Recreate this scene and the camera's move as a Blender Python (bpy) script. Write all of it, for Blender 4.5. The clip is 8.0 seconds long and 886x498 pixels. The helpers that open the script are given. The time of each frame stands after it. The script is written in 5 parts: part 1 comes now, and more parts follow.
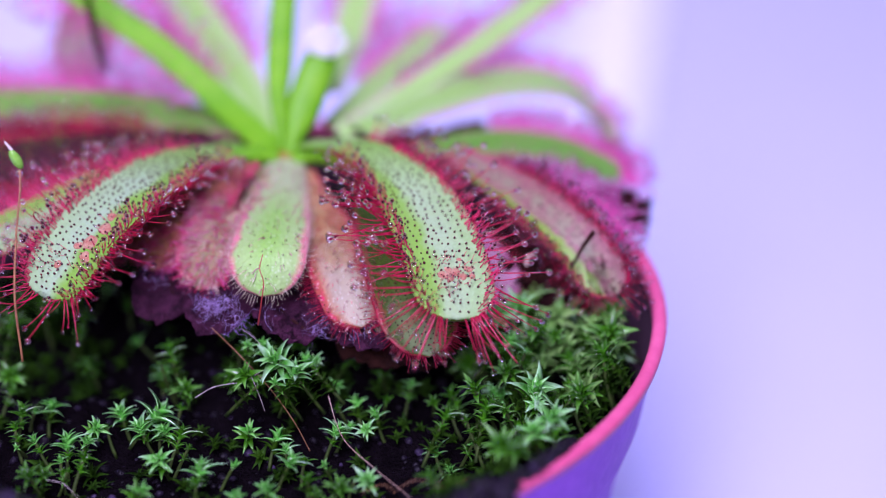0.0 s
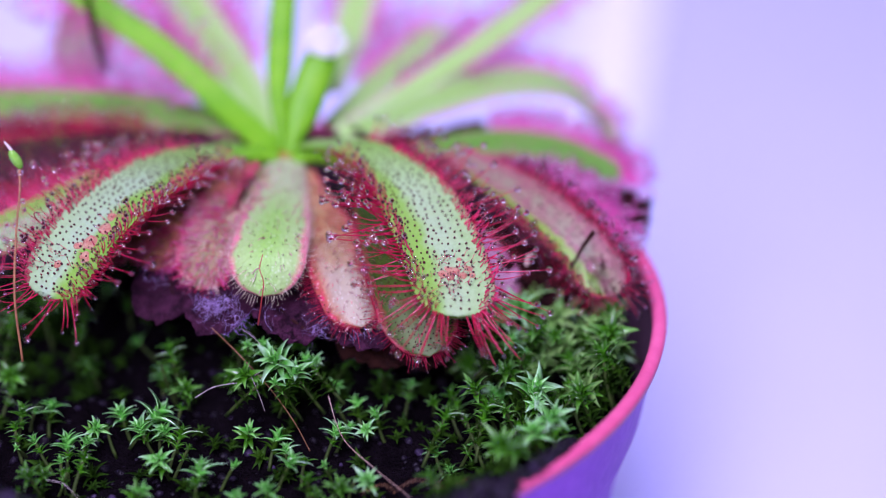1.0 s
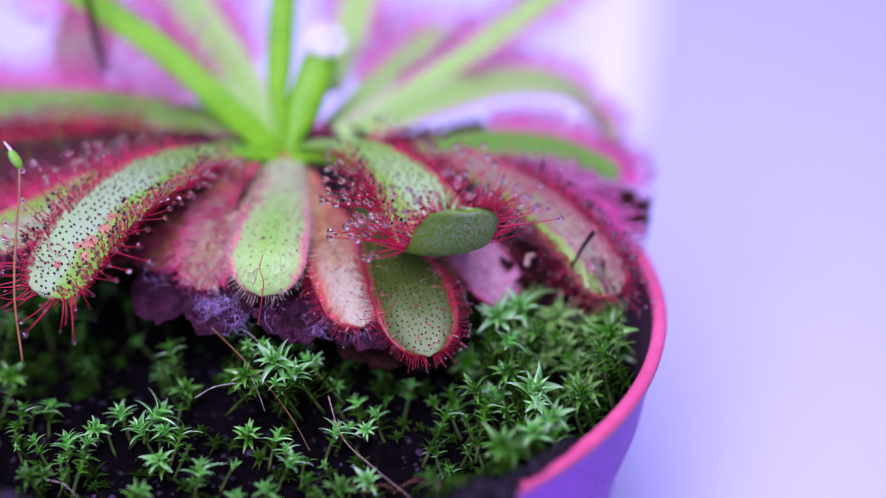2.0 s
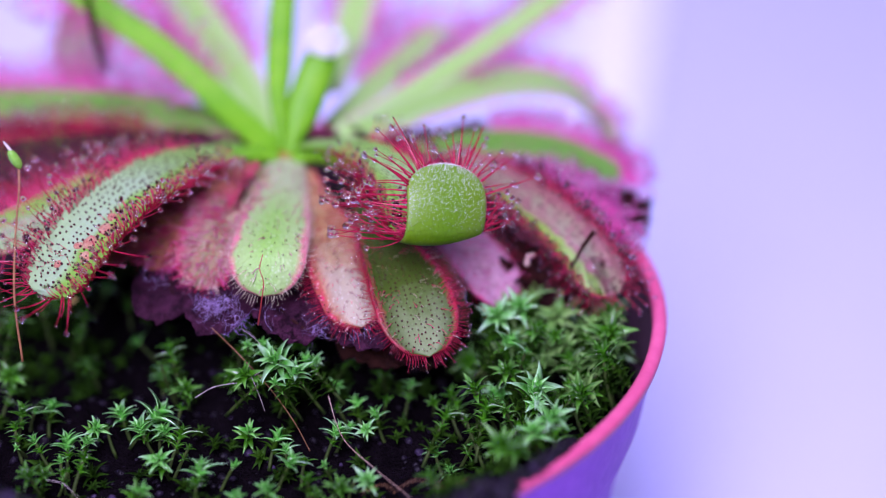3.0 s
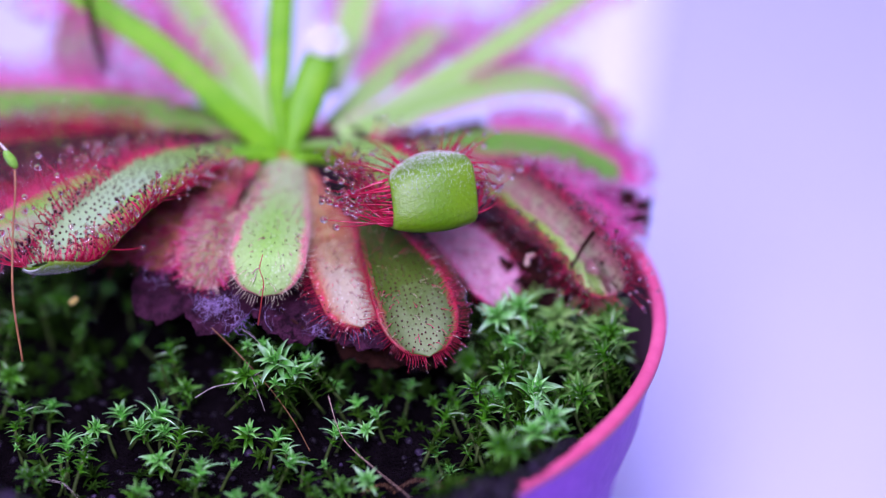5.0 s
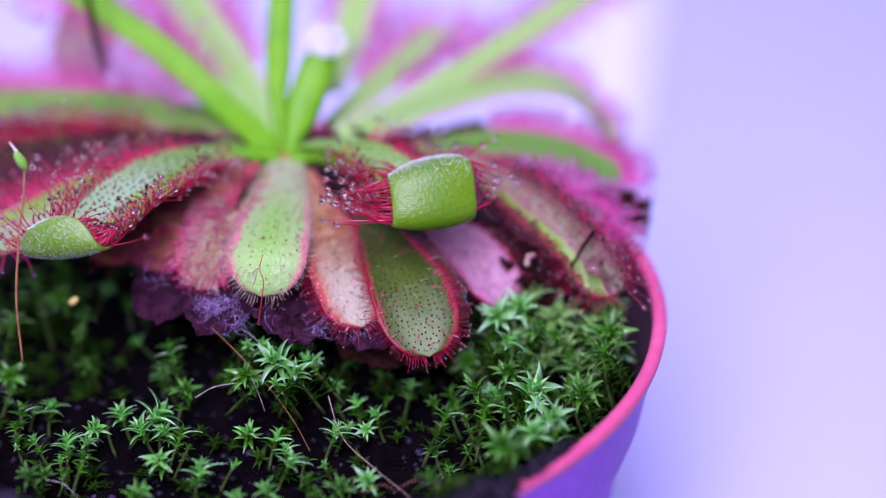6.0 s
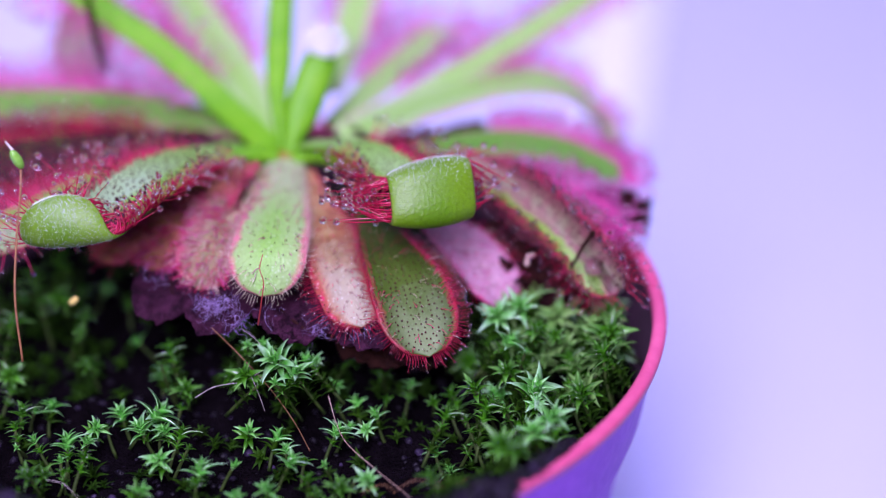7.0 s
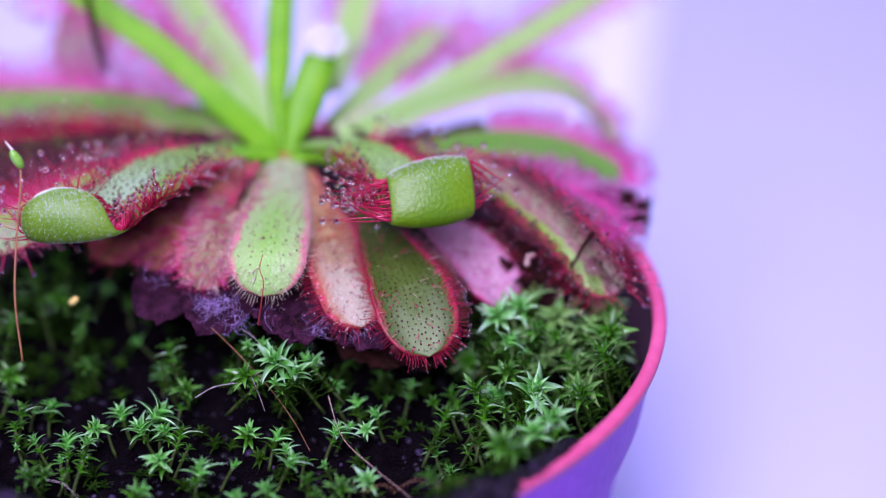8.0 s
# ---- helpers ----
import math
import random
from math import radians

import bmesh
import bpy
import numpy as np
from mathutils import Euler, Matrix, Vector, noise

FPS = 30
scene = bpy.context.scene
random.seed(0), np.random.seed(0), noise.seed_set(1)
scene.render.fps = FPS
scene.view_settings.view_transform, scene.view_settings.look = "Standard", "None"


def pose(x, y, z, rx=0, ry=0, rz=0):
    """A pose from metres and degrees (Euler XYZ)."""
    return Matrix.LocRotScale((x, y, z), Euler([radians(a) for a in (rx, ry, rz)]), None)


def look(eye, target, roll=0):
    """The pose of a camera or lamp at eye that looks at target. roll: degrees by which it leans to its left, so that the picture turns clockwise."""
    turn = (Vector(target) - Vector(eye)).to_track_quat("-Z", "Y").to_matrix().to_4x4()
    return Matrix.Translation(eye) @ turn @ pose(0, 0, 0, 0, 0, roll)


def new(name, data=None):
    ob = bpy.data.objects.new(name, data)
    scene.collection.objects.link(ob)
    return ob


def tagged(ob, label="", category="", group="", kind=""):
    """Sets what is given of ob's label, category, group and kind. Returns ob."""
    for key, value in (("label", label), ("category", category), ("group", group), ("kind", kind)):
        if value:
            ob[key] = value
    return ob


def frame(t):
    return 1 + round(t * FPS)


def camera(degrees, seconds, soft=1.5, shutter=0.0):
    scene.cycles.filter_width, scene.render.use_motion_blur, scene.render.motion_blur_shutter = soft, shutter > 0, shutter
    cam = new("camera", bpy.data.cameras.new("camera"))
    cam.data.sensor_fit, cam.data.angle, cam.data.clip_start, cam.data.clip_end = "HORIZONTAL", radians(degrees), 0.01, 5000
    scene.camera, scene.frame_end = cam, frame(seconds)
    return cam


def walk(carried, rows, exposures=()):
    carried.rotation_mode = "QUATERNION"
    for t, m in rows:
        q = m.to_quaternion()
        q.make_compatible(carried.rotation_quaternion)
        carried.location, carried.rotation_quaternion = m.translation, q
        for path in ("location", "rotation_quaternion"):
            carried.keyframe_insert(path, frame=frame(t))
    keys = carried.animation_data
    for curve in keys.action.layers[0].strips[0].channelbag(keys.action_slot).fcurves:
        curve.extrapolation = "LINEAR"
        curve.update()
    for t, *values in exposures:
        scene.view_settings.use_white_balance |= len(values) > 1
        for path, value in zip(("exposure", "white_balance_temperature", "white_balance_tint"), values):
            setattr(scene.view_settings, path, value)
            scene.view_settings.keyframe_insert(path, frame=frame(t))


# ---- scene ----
MM = 0.001

# camera on its stand, close to the pot, macro lens
cam = camera(24, 8.0, soft=1.0)
EYE = (0.014288, -0.148451, 0.145439)
stand = pose(*EYE, 59.814, 0, 0)
walk(cam, [(0.0, stand), (8.0, stand)], exposures=[(0.0, 0.0), (8.0, 0.0)])
cam.data.dof.use_dof = True
cam.data.dof.focus_distance = 0.1645
cam.data.dof.aperture_fstop = 8.4

# light: violet grow lamp overhead, lavender room light
world = bpy.data.worlds.new("room_air")
scene.world = world
world.use_nodes = True
wbg = world.node_tree.nodes["Background"]
wbg.inputs["Color"].default_value = (0.72, 0.64, 1.0, 1)
wbg.inputs["Strength"].default_value = 0.06


def area_lamp(name, eye, target, sx, sy, watts, colour):
    data = bpy.data.lights.new(name, "AREA")
    data.shape, data.size, data.size_y = "RECTANGLE", sx, sy
    data.energy, data.color = watts, colour
    lamp = new(name, data)
    lamp.matrix_world = look(eye, target)
    return lamp


area_lamp("grow_lamp", (-0.03, -0.18, 0.46), (0.02, 0.30, 0.10), 0.13, 0.56, 8.05, (0.688, 0.590, 1.0))


# ---- materials ----
def material(name):
    m = bpy.data.materials.new(name)
    m.use_nodes = True
    t = m.node_tree
    t.nodes.clear()
    out = t.nodes.new("ShaderNodeOutputMaterial")
    b = t.nodes.new("ShaderNodeBsdfPrincipled")
    t.links.new(b.outputs[0], out.inputs["Surface"])
    return m, t, b, out


def noise_node(t, scale, detail=3.0, rough=0.55, where="Object"):
    if where == "grain":
        c = t.nodes.new("ShaderNodeUVMap")
        c.uv_map, where = "grain", "UV"
    else:
        c = t.nodes.new("ShaderNodeTexCoord")
    n = t.nodes.new("ShaderNodeTexNoise")
    n.inputs["Scale"].default_value = scale
    n.inputs["Detail"].default_value = detail
    n.inputs["Roughness"].default_value = rough
    t.links.new(c.outputs[where], n.inputs["Vector"])
    return n


def ramp(t, source, stops):
    r = t.nodes.new("ShaderNodeValToRGB")
    e = r.color_ramp.elements
    while len(e) < len(stops):
        e.new(0.5)
    for k, (p, c) in enumerate(stops):
        e[k].position, e[k].color = p, (*c, 1)
    t.links.new(source, r.inputs["Fac"])
    return r


def mixed(t, fac, a, b):
    m = t.nodes.new("ShaderNodeMix")
    m.data_type = "RGBA"
    for socket, value in ((m.inputs[0], fac), (m.inputs[6], a), (m.inputs[7], b)):
        if isinstance(value, (int, float)):
            socket.default_value = value
        elif isinstance(value, tuple):
            socket.default_value = (*value, 1)
        else:
            t.links.new(value, socket)
    return m.outputs[2]


def bumped(t, b, source, strength, distance):
    n = t.nodes.new("ShaderNodeBump")
    n.inputs["Strength"].default_value = strength
    n.inputs["Distance"].default_value = distance
    t.links.new(source, n.inputs["Height"])
    t.links.new(n.outputs[0], b.inputs["Normal"])


def plain(name, c1, c2, scale, rough=0.5, bump=0.3, dist=0.0001, transmit=0.0, gloss=0.5):
    """Two close colours mixed by noise, with fine relief; transmit lets light glow through thin tissue."""
    m, t, b, out = material(name)
    n1, n2 = noise_node(t, scale), noise_node(t, scale * 6, 4)
    r = ramp(t, mixed(t, 0.45, n1.outputs[0], n2.outputs[0]), [(0.36, c1), (0.64, c2)])
    t.links.new(r.outputs[0], b.inputs["Base Color"])
    b.inputs["Roughness"].default_value = rough
    b.inputs["Specular IOR Level"].default_value = gloss
    if bump:
        bumped(t, b, n2.outputs[0], bump, dist)
    if transmit:
        through_light(t, b, out, r.outputs[0], transmit)
    return m


def through_light(t, b, out, colour, amount):
    tr = t.nodes.new("ShaderNodeBsdfTranslucent")
    t.links.new(colour, tr.inputs["Color"])
    mx = t.nodes.new("ShaderNodeMixShader")
    mx.inputs[0].default_value = amount
    t.links.new(b.outputs[0], mx.inputs[1])
    t.links.new(tr.outputs[0], mx.inputs[2])
    t.links.new(mx.outputs[0], out.inputs["Surface"])


def blade_material(name, mid, side, edge, rough=0.38, edge_at=0.80, blotch=0.25, transmit=0.3, vein=0.35, gloss=0.5, sheen=0.0, speck=0.0, mottle=None, base=None, flank=None, far=None, coat=0.0):
    """Leaf tissue: colour across the blade from midrib to margin by the leaf's own map, mottled and finely pitted."""
    m, t, b, out = material(name)
    uv = t.nodes.new("ShaderNodeUVMap")
    uv.uv_map = "blade"
    sep = t.nodes.new("ShaderNodeSeparateXYZ")
    t.links.new(uv.outputs[0], sep.inputs[0])
    n1, n2 = noise_node(t, 420, 3, 0.55, "grain"), noise_node(t, 3200, 3, 0.55, "grain")
    sway = t.nodes.new("ShaderNodeMath")
    sway.operation = "MULTIPLY_ADD"
    sway.inputs[1].default_value, sway.inputs[2].default_value = 0.5, -0.25
    t.links.new(n1.outputs[0], sway.inputs[0])
    add = t.nodes.new("ShaderNodeMath")
    t.links.new(sep.outputs["X"], add.inputs[0])
    t.links.new(sway.outputs[0], add.inputs[1])
    r = ramp(t, add.outputs[0], [(0.12, mid), (0.62, side), (edge_at, side), (min(edge_at + 0.16, 1.0), edge)])
    dark = tuple(v * 0.6 for v in side)
    spots = ramp(t, n2.outputs[0], [(0.42, (0, 0, 0)), (0.66, (1, 1, 1))])
    f = t.nodes.new("ShaderNodeMath")
    f.operation = "MULTIPLY"
    f.inputs[1].default_value = blotch
    t.links.new(spots.outputs[0], f.inputs[0])
    col = mixed(t, f.outputs[0], r.outputs[0], dark)
    t.links.new(col, b.inputs["Base Color"])
    if mottle:
        # stains of another pigment, ragged and uneven
        n3 = noise_node(t, 900, 5, 0.7, "grain")
        patch = ramp(t, n3.outputs[0], [(0.44, (0, 0, 0)), (0.62, (0.85, 0.85, 0.85))])
        col = mixed(t, patch.outputs[0], col, mottle)
        t.links.new(col, b.inputs["Base Color"])
    if base:
        # the leaf stalk is a fuller green than the blade
        low = ramp(t, sep.outputs["Y"], [(0.24, (0.85, 0.85, 0.85)), (0.52, (0, 0, 0))])
        col = mixed(t, low.outputs[0], col, base)
        t.links.new(col, b.inputs["Base Color"])
    if flank:
        # one side of the midrib is a different green
        side_sign, tint, near, wide = flank
        own = t.nodes.new("ShaderNodeUVMap")
        own.uv_map = "grain"
        cut = t.nodes.new("ShaderNodeSeparateXYZ")
        t.links.new(own.outputs[0], cut.inputs[0])
        k = t.nodes.new("ShaderNodeMath")
        k.operation = "MULTIPLY_ADD"
        k.inputs[1].default_value = side_sign * 250.0
        t.links.new(cut.outputs["X"], k.inputs[0])
        t.links.new(sway.outputs[0], k.inputs[2])
        f2 = ramp(t, k.outputs[0], [(near, (0, 0, 0)), (near + wide, (0.9, 0.9, 0.9))])
        col = mixed(t, f2.outputs[0], col, tint)
        t.links.new(col, b.inputs["Base Color"])
    if far:
        # the blade pales towards its end; for the olive leaf this is painted gloss
        k = t.nodes.new("ShaderNodeMath")
        t.links.new(sep.outputs["Y"], k.inputs[0])
        t.links.new(sway.outputs[0], k.inputs[1])
        end = ramp(t, k.outputs[0], [(far[1], (0, 0, 0)), (far[2], (0.8, 0.8, 0.8))])
        rim_ = ramp(t, add.outputs[0], [(0.45, (1, 1, 1)), (0.8, (0, 0, 0))])
        both = t.nodes.new("ShaderNodeMath")
        both.operation = "MULTIPLY"
        t.links.new(end.outputs[0], both.inputs[0])
        t.links.new(rim_.outputs[0], both.inputs[1])
        col = mixed(t, both.outputs[0], col, far[0])
        t.links.new(col, b.inputs["Base Color"])
    if speck:
        # pale stalkless glands
        v = t.nodes.new("ShaderNodeTexVoronoi")
        v.inputs["Scale"].default_value = 2600
        co = t.nodes.new("ShaderNodeUVMap")
        co.uv_map = "grain"
        t.links.new(co.outputs["UV"], v.inputs["Vector"])
        dots = ramp(t, v.outputs["Distance"], [(0.10, (speck, speck, speck)), (0.30, (0, 0, 0))])
        col = mixed(t, dots.outputs[0], col, (0.75, 0.80, 0.70))
        t.links.new(col, b.inputs["Base Color"])
    b.inputs["Specular IOR Level"].default_value = gloss
    b.inputs["Sheen Weight"].default_value = sheen
    b.inputs["Sheen Roughness"].default_value = 0.4
    b.inputs["Coat Weight"].default_value = coat
    b.inputs["Coat Roughness"].default_value = 0.42
    b.inputs["Coat IOR"].default_value = 1.6
    b.inputs["Roughness"].default_value = rough
    bumped(t, b, n2.outputs[0], vein, 0.00012)
    through_light(t, b, out, col, transmit)
    return m


M = {}
M["blade_green"] = blade_material("sundew_green", (0.44, 0.62, 0.34), (0.36, 0.57, 0.23), (0.56, 0.16, 0.14), edge_at=0.90, transmit=0.46, rough=0.42, gloss=0.3, sheen=0.04, blotch=0.25, speck=0.05, vein=0.7, mottle=(0.42, 0.60, 0.29), base=(0.26, 0.56, 0.07), flank=(1, (0.27, 0.53, 0.07), 0.16, 0.22))
M["blade_side"] = blade_material("sundew_green_rolled", (0.42, 0.59, 0.36), (0.37, 0.55, 0.27), (0.58, 0.08, 0.14), edge_at=0.90, transmit=0.46, rough=0.42, gloss=0.3, sheen=0.04, blotch=0.25, speck=0.05, vein=0.7, mottle=(0.38, 0.58, 0.28), base=(0.26, 0.56, 0.07), flank=(-1, (0.24, 0.50, 0.05), 0.10, 0.2))
M["blade_crimson"] = blade_material("sundew_crimson", (0.25, 0.26, 0.14), (0.30, 0.11, 0.11), (0.46, 0.02, 0.09), edge_at=0.70, mottle=(0.24, 0.07, 0.09), rough=0.42, blotch=0.6, flank=(1, (0.17, 0.36, 0.02), 0.20, 0.10))
M["blade_under"] = blade_material("sundew_underside", (0.20, 0.45, 0.004), (0.23, 0.47, 0.006), (0.32, 0.50, 0.04), edge_at=0.93, blotch=0.35, rough=0.36, gloss=0.7, sheen=0.05, speck=0.05, transmit=0.6, vein=0.8, coat=0.45)
# far: gloss on the leaf's hairs, put into the colour of its end
M["blade_olive"] = blade_material("sundew_olive", (0.060, 0.110, 0.010), (0.042, 0.080, 0.005), (0.34, 0.010, 0.04), edge_at=0.80, transmit=0.2, gloss=0.3, rough=0.45, speck=0.06, blotch=0.4, far=((0.20, 0.27, 0.12), 0.62, 1.0))
M["blade_tan"] = blade_material("sundew_tan", (0.56, 0.50, 0.30), (0.58, 0.46, 0.32), (0.50, 0.16, 0.24), edge_at=0.85, transmit=0.6, gloss=0.2)
M["blade_pale"] = blade_material("sundew_pale_green", (0.27, 0.52, 0.09), (0.37, 0.57, 0.21), (0.60, 0.30, 0.34), edge_at=0.80, rough=0.5, gloss=0.5, sheen=0.1, speck=0.2, vein=0.6)
M["blade_skirt"] = blade_material("sundew_skirt_green", (0.24, 0.49, 0.08), (0.32, 0.52, 0.16), (0.68, 0.17, 0.25), edge_at=0.76, rough=0.5, gloss=0.6, sheen=0.15, speck=0.25, base=(0.36, 0.44, 0.22), vein=0.8)
M["blade_pink"] = blade_material("sundew_fading_pink", (0.38, 0.27, 0.11), (0.40, 0.17, 0.09), (0.52, 0.025, 0.09), edge_at=0.72, transmit=0.25, rough=0.6, gloss=0.12, vein=0.9, mottle=(0.26, 0.07, 0.03), blotch=0.7, far=((0.44, 0.43, 0.31), 0.5, 0.85), speck=0.3)
M["blade_rust"] = blade_material("sundew_rust_pink", (0.29, 0.30, 0.12), (0.34, 0.16, 0.14), (0.46, 0.06, 0.13), edge_at=0.70, transmit=0.25, rough=0.7, gloss=0.2, vein=0.9, mottle=(0.22, 0.07, 0.07), blotch=0.7, base=(0.24, 0.32, 0.10), speck=0.25)
M["blade_mauve"] = blade_material("sundew_mauve", (0.29, 0.12, 0.17), (0.24, 0.085, 0.14), (0.40, 0.05, 0.13), edge_at=0.8, transmit=0.2, rough=0.85, gloss=0.1, vein=0.9, mottle=(0.10, 0.028, 0.05), blotch=0.6)
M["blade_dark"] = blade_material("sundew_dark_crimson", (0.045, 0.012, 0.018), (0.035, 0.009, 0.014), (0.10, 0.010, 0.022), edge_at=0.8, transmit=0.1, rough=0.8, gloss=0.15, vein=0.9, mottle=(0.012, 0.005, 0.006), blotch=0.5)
M["blade_brown"] = blade_material("sundew_rust_brown", (0.36, 0.18, 0.06), (0.42, 0.11, 0.10), (0.46, 0.05, 0.11), edge_at=0.75, transmit=0.3, rough=0.7, gloss=0.2, vein=0.9, mottle=(0.20, 0.05, 0.04), blotch=0.7)
M["blade_lilac"] = blade_material("sundew_lilac", (0.50, 0.30, 0.37), (0.45, 0.23, 0.33), (0.50, 0.05, 0.18), edge_at=0.84, transmit=0.15, rough=0.6, gloss=0.3, vein=0.8, mottle=(0.36, 0.14, 0.22), blotch=0.4)
M["blade_grey"] = blade_material("sundew_grey_green", (0.12, 0.34, 0.03), (0.17, 0.36, 0.07), (0.50, 0.09, 0.20), edge_at=0.80, gloss=0.4)
M["petiole"] = plain("petiole_green", (0.11, 0.36, 0.006), (0.20, 0.48, 0.020), 300, 0.45, 0.2, 0.0001, 0.35, 0.3)
M["crown_rust"] = plain("crown_rust", (0.30, 0.13, 0.03), (0.22, 0.36, 0.03), 700, 0.5, 0.2, 0.0001, 0.3, 0.3)
M["bud"] = plain("bud_white_hairs", (0.86, 0.88, 0.86), (0.94, 0.95, 0.94), 2000, 0.6, 0.4, 0.0002, 0.35)
M["stalk_red"] = plain("tentacle_red", (0.70, 0.016, 0.10), (0.95, 0.13, 0.34), 900, 0.22, 0, 0, 0.5, 0.7)
M["stalk_crimson"] = plain("tentacle_crimson", (0.38, 0.006, 0.03), (0.72, 0.04, 0.14), 700, 0.2, 0, 0, 0.45, 0.8)
M["stalk_deep"] = plain("tentacle_deep_red", (0.22, 0.006, 0.02), (0.62, 0.02, 0.08), 600, 0.2, 0, 0, 0.4, 0.8)
M["stalk_green"] = plain("tentacle_green", (0.42, 0.55, 0.20), (0.46, 0.50, 0.22), 900, 0.4, 0, 0, 0.4)
M["stalk_pink"] = plain("tentacle_pink", (0.72, 0.07, 0.40), (0.82, 0.16, 0.52), 900, 0.4, 0, 0, 0.5)
M["hair_pale"] = plain("margin_hair_pale", (0.70, 0.66, 0.48), (0.82, 0.56, 0.52), 900, 0.5, 0, 0, 0.4)
M["blade_hair"] = plain("withered_hair", (0.22, 0.035, 0.07), (0.50, 0.15, 0.24), 900, 0.6, 0, 0, 0.3)
M["hair_white"] = plain("underside_hair_white", (0.66, 0.78, 0.60), (0.86, 0.90, 0.86), 900, 0.3, 0, 0, 0.4, 0.8)
M["food"] = plain("digested_scrap", (0.60, 0.18, 0.13), (0.76, 0.52, 0.34), 1800, 0.12, 0.8, 0.0002, 0.5)
M["gland"] = plain("gland_dark_red", (0.035, 0.004, 0.010), (0.08, 0.006, 0.02), 3000, 0.25, 0)
M["gland_red"] = plain("gland_bright_red", (0.20, 0.006, 0.03), (0.42, 0.02, 0.09), 3000, 0.2, 0)
M["dry_brown"] = plain("dry_brown", (0.012, 0.004, 0.003), (0.04, 0.012, 0.008), 700, 0.85, 0.8, 0.0004, 0, 0.1)
M["dry_mauve"] = plain("withered_mauve", (0.007, 0.002, 0.006), (0.082, 0.020, 0.052), 900, 0.9, 1.0, 0.0006, 0.1, 0.1)
# maroon taken nearly to black: the shade under the rosette is in the colour
M["dry_maroon"] = plain("dead_maroon", (0.006, 0.0015, 0.0015), (0.028, 0.005, 0.004), 700, 0.85, 0.8, 0.0004, 0.1, 0.1)
M["fibre_pale"] = plain("fibre_pale", (0.45, 0.38, 0.36), (0.6, 0.52, 0.5), 800, 0.6, 0)
M["fibre_brown"] = plain("fibre_brown", (0.13, 0.05, 0.02), (0.28, 0.13, 0.05), 500, 0.5, 0)
M["fibre_tan"] = plain("fibre_tan", (0.22, 0.11, 0.06), (0.50, 0.36, 0.32), 300, 0.5, 0)
M["fibre_violet"] = plain("fibre_violet", (0.08, 0.03, 0.15), (0.44, 0.32, 0.58), 1500, 0.7, 0)
M["fibre_red"] = plain("fibre_dark_red", (0.20, 0.015, 0.02), (0.30, 0.03, 0.03), 900, 0.5, 0)
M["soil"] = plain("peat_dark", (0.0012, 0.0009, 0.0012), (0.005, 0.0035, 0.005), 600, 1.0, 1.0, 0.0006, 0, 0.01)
M["moss_leaf"] = plain("moss_leaf", (0.016, 0.10, 0.003), (0.085, 0.34, 0.012), 300, 0.26, 0.2, 0.0001, 0.45, 0.9)
M["moss_soft"] = plain("moss_leaf_soft", (0.10, 0.30, 0.04), (0.34, 0.58, 0.16), 300, 0.4, 0.2, 0.0001, 0.45, 0.6)
M["moss_pale"] = plain("moss_leaf_pale", (0.05, 0.36, 0.02), (0.28, 0.70, 0.16), 600, 0.24, 0.2, 0.0001, 0.45, 1.0)
# near black: the shade low among the moss is put into this colour
M["moss_old"] = plain("moss_leaf_shaded", (0.006, 0.024, 0.001), (0.028, 0.085, 0.004), 260, 0.6, 0.2, 0.0001, 0.3, 0.1)
M["moss_stem"] = plain("moss_stem", (0.008, 0.022, 0.003), (0.03, 0.05, 0.006), 300, 0.7, 0.2, 0.0001, 0, 0.2)


def lit_tips(m, colour, amount):
    """Pale points on moss leaves, mostly lamp light put into colour: by the distance from the shoot's heart."""
    t = m.node_tree
    b = next(k for k in t.nodes if k.type == "BSDF_PRINCIPLED")
    own = b.inputs["Base Color"].links[0].from_socket
    c = t.nodes.new("ShaderNodeTexCoord")
    far = t.nodes.new("ShaderNodeVectorMath")
    far.operation = "LENGTH"
    t.links.new(c.outputs["Object"], far.inputs[0])
    k = t.nodes.new("ShaderNodeMath")
    k.operation = "MULTIPLY"
    k.inputs[1].default_value = 400.0
    t.links.new(far.outputs["Value"], k.inputs[0])
    r = ramp(t, k.outputs[0], [(0.26, (0, 0, 0)), (0.68, (amount, amount, amount))])
    col = mixed(t, r.outputs[0], own, colour)
    t.links.new(col, b.inputs["Base Color"])


lit_tips(M["moss_leaf"], (0.32, 0.70, 0.18), 0.5)
lit_tips(M["moss_pale"], (0.62, 0.92, 0.62), 0.75)
# same plastic as the wall; the rim's colour holds the light from above
M["pot_rim"] = plain("pot_plastic_rim_lit", (0.42, 0.055, 0.145), (0.52, 0.09, 0.195), 120, 0.45, 0.25, 0.0002, 0, 0.3)
M["pot_inside"] = plain("pot_inside_dark", (0.025, 0.012, 0.022), (0.055, 0.022, 0.045), 160, 0.6, 0.4, 0.0003)
# violet light on the pot's side is put into the wall's colour
M["pot_body"] = plain("pot_plastic_violet_lit", (0.21, 0.05, 0.40), (0.28, 0.075, 0.48), 140, 0.5, 0.3, 0.0002, 0, 0.15)
M["paper"] = plain("backdrop_paper", (0.475, 0.495, 0.75), (0.495, 0.515, 0.77), 9, 0.85, 0.1, 0.0001)
M["white_plastic"] = plain("white_plastic", (0.76, 0.79, 0.88), (0.79, 0.82, 0.90), 20, 0.35, 0.05, 0.0001)
M["lid_plastic"] = plain("lid_plastic", (0.60, 0.61, 0.81), (0.62, 0.63, 0.83), 20, 0.4, 0.05, 0.0001)
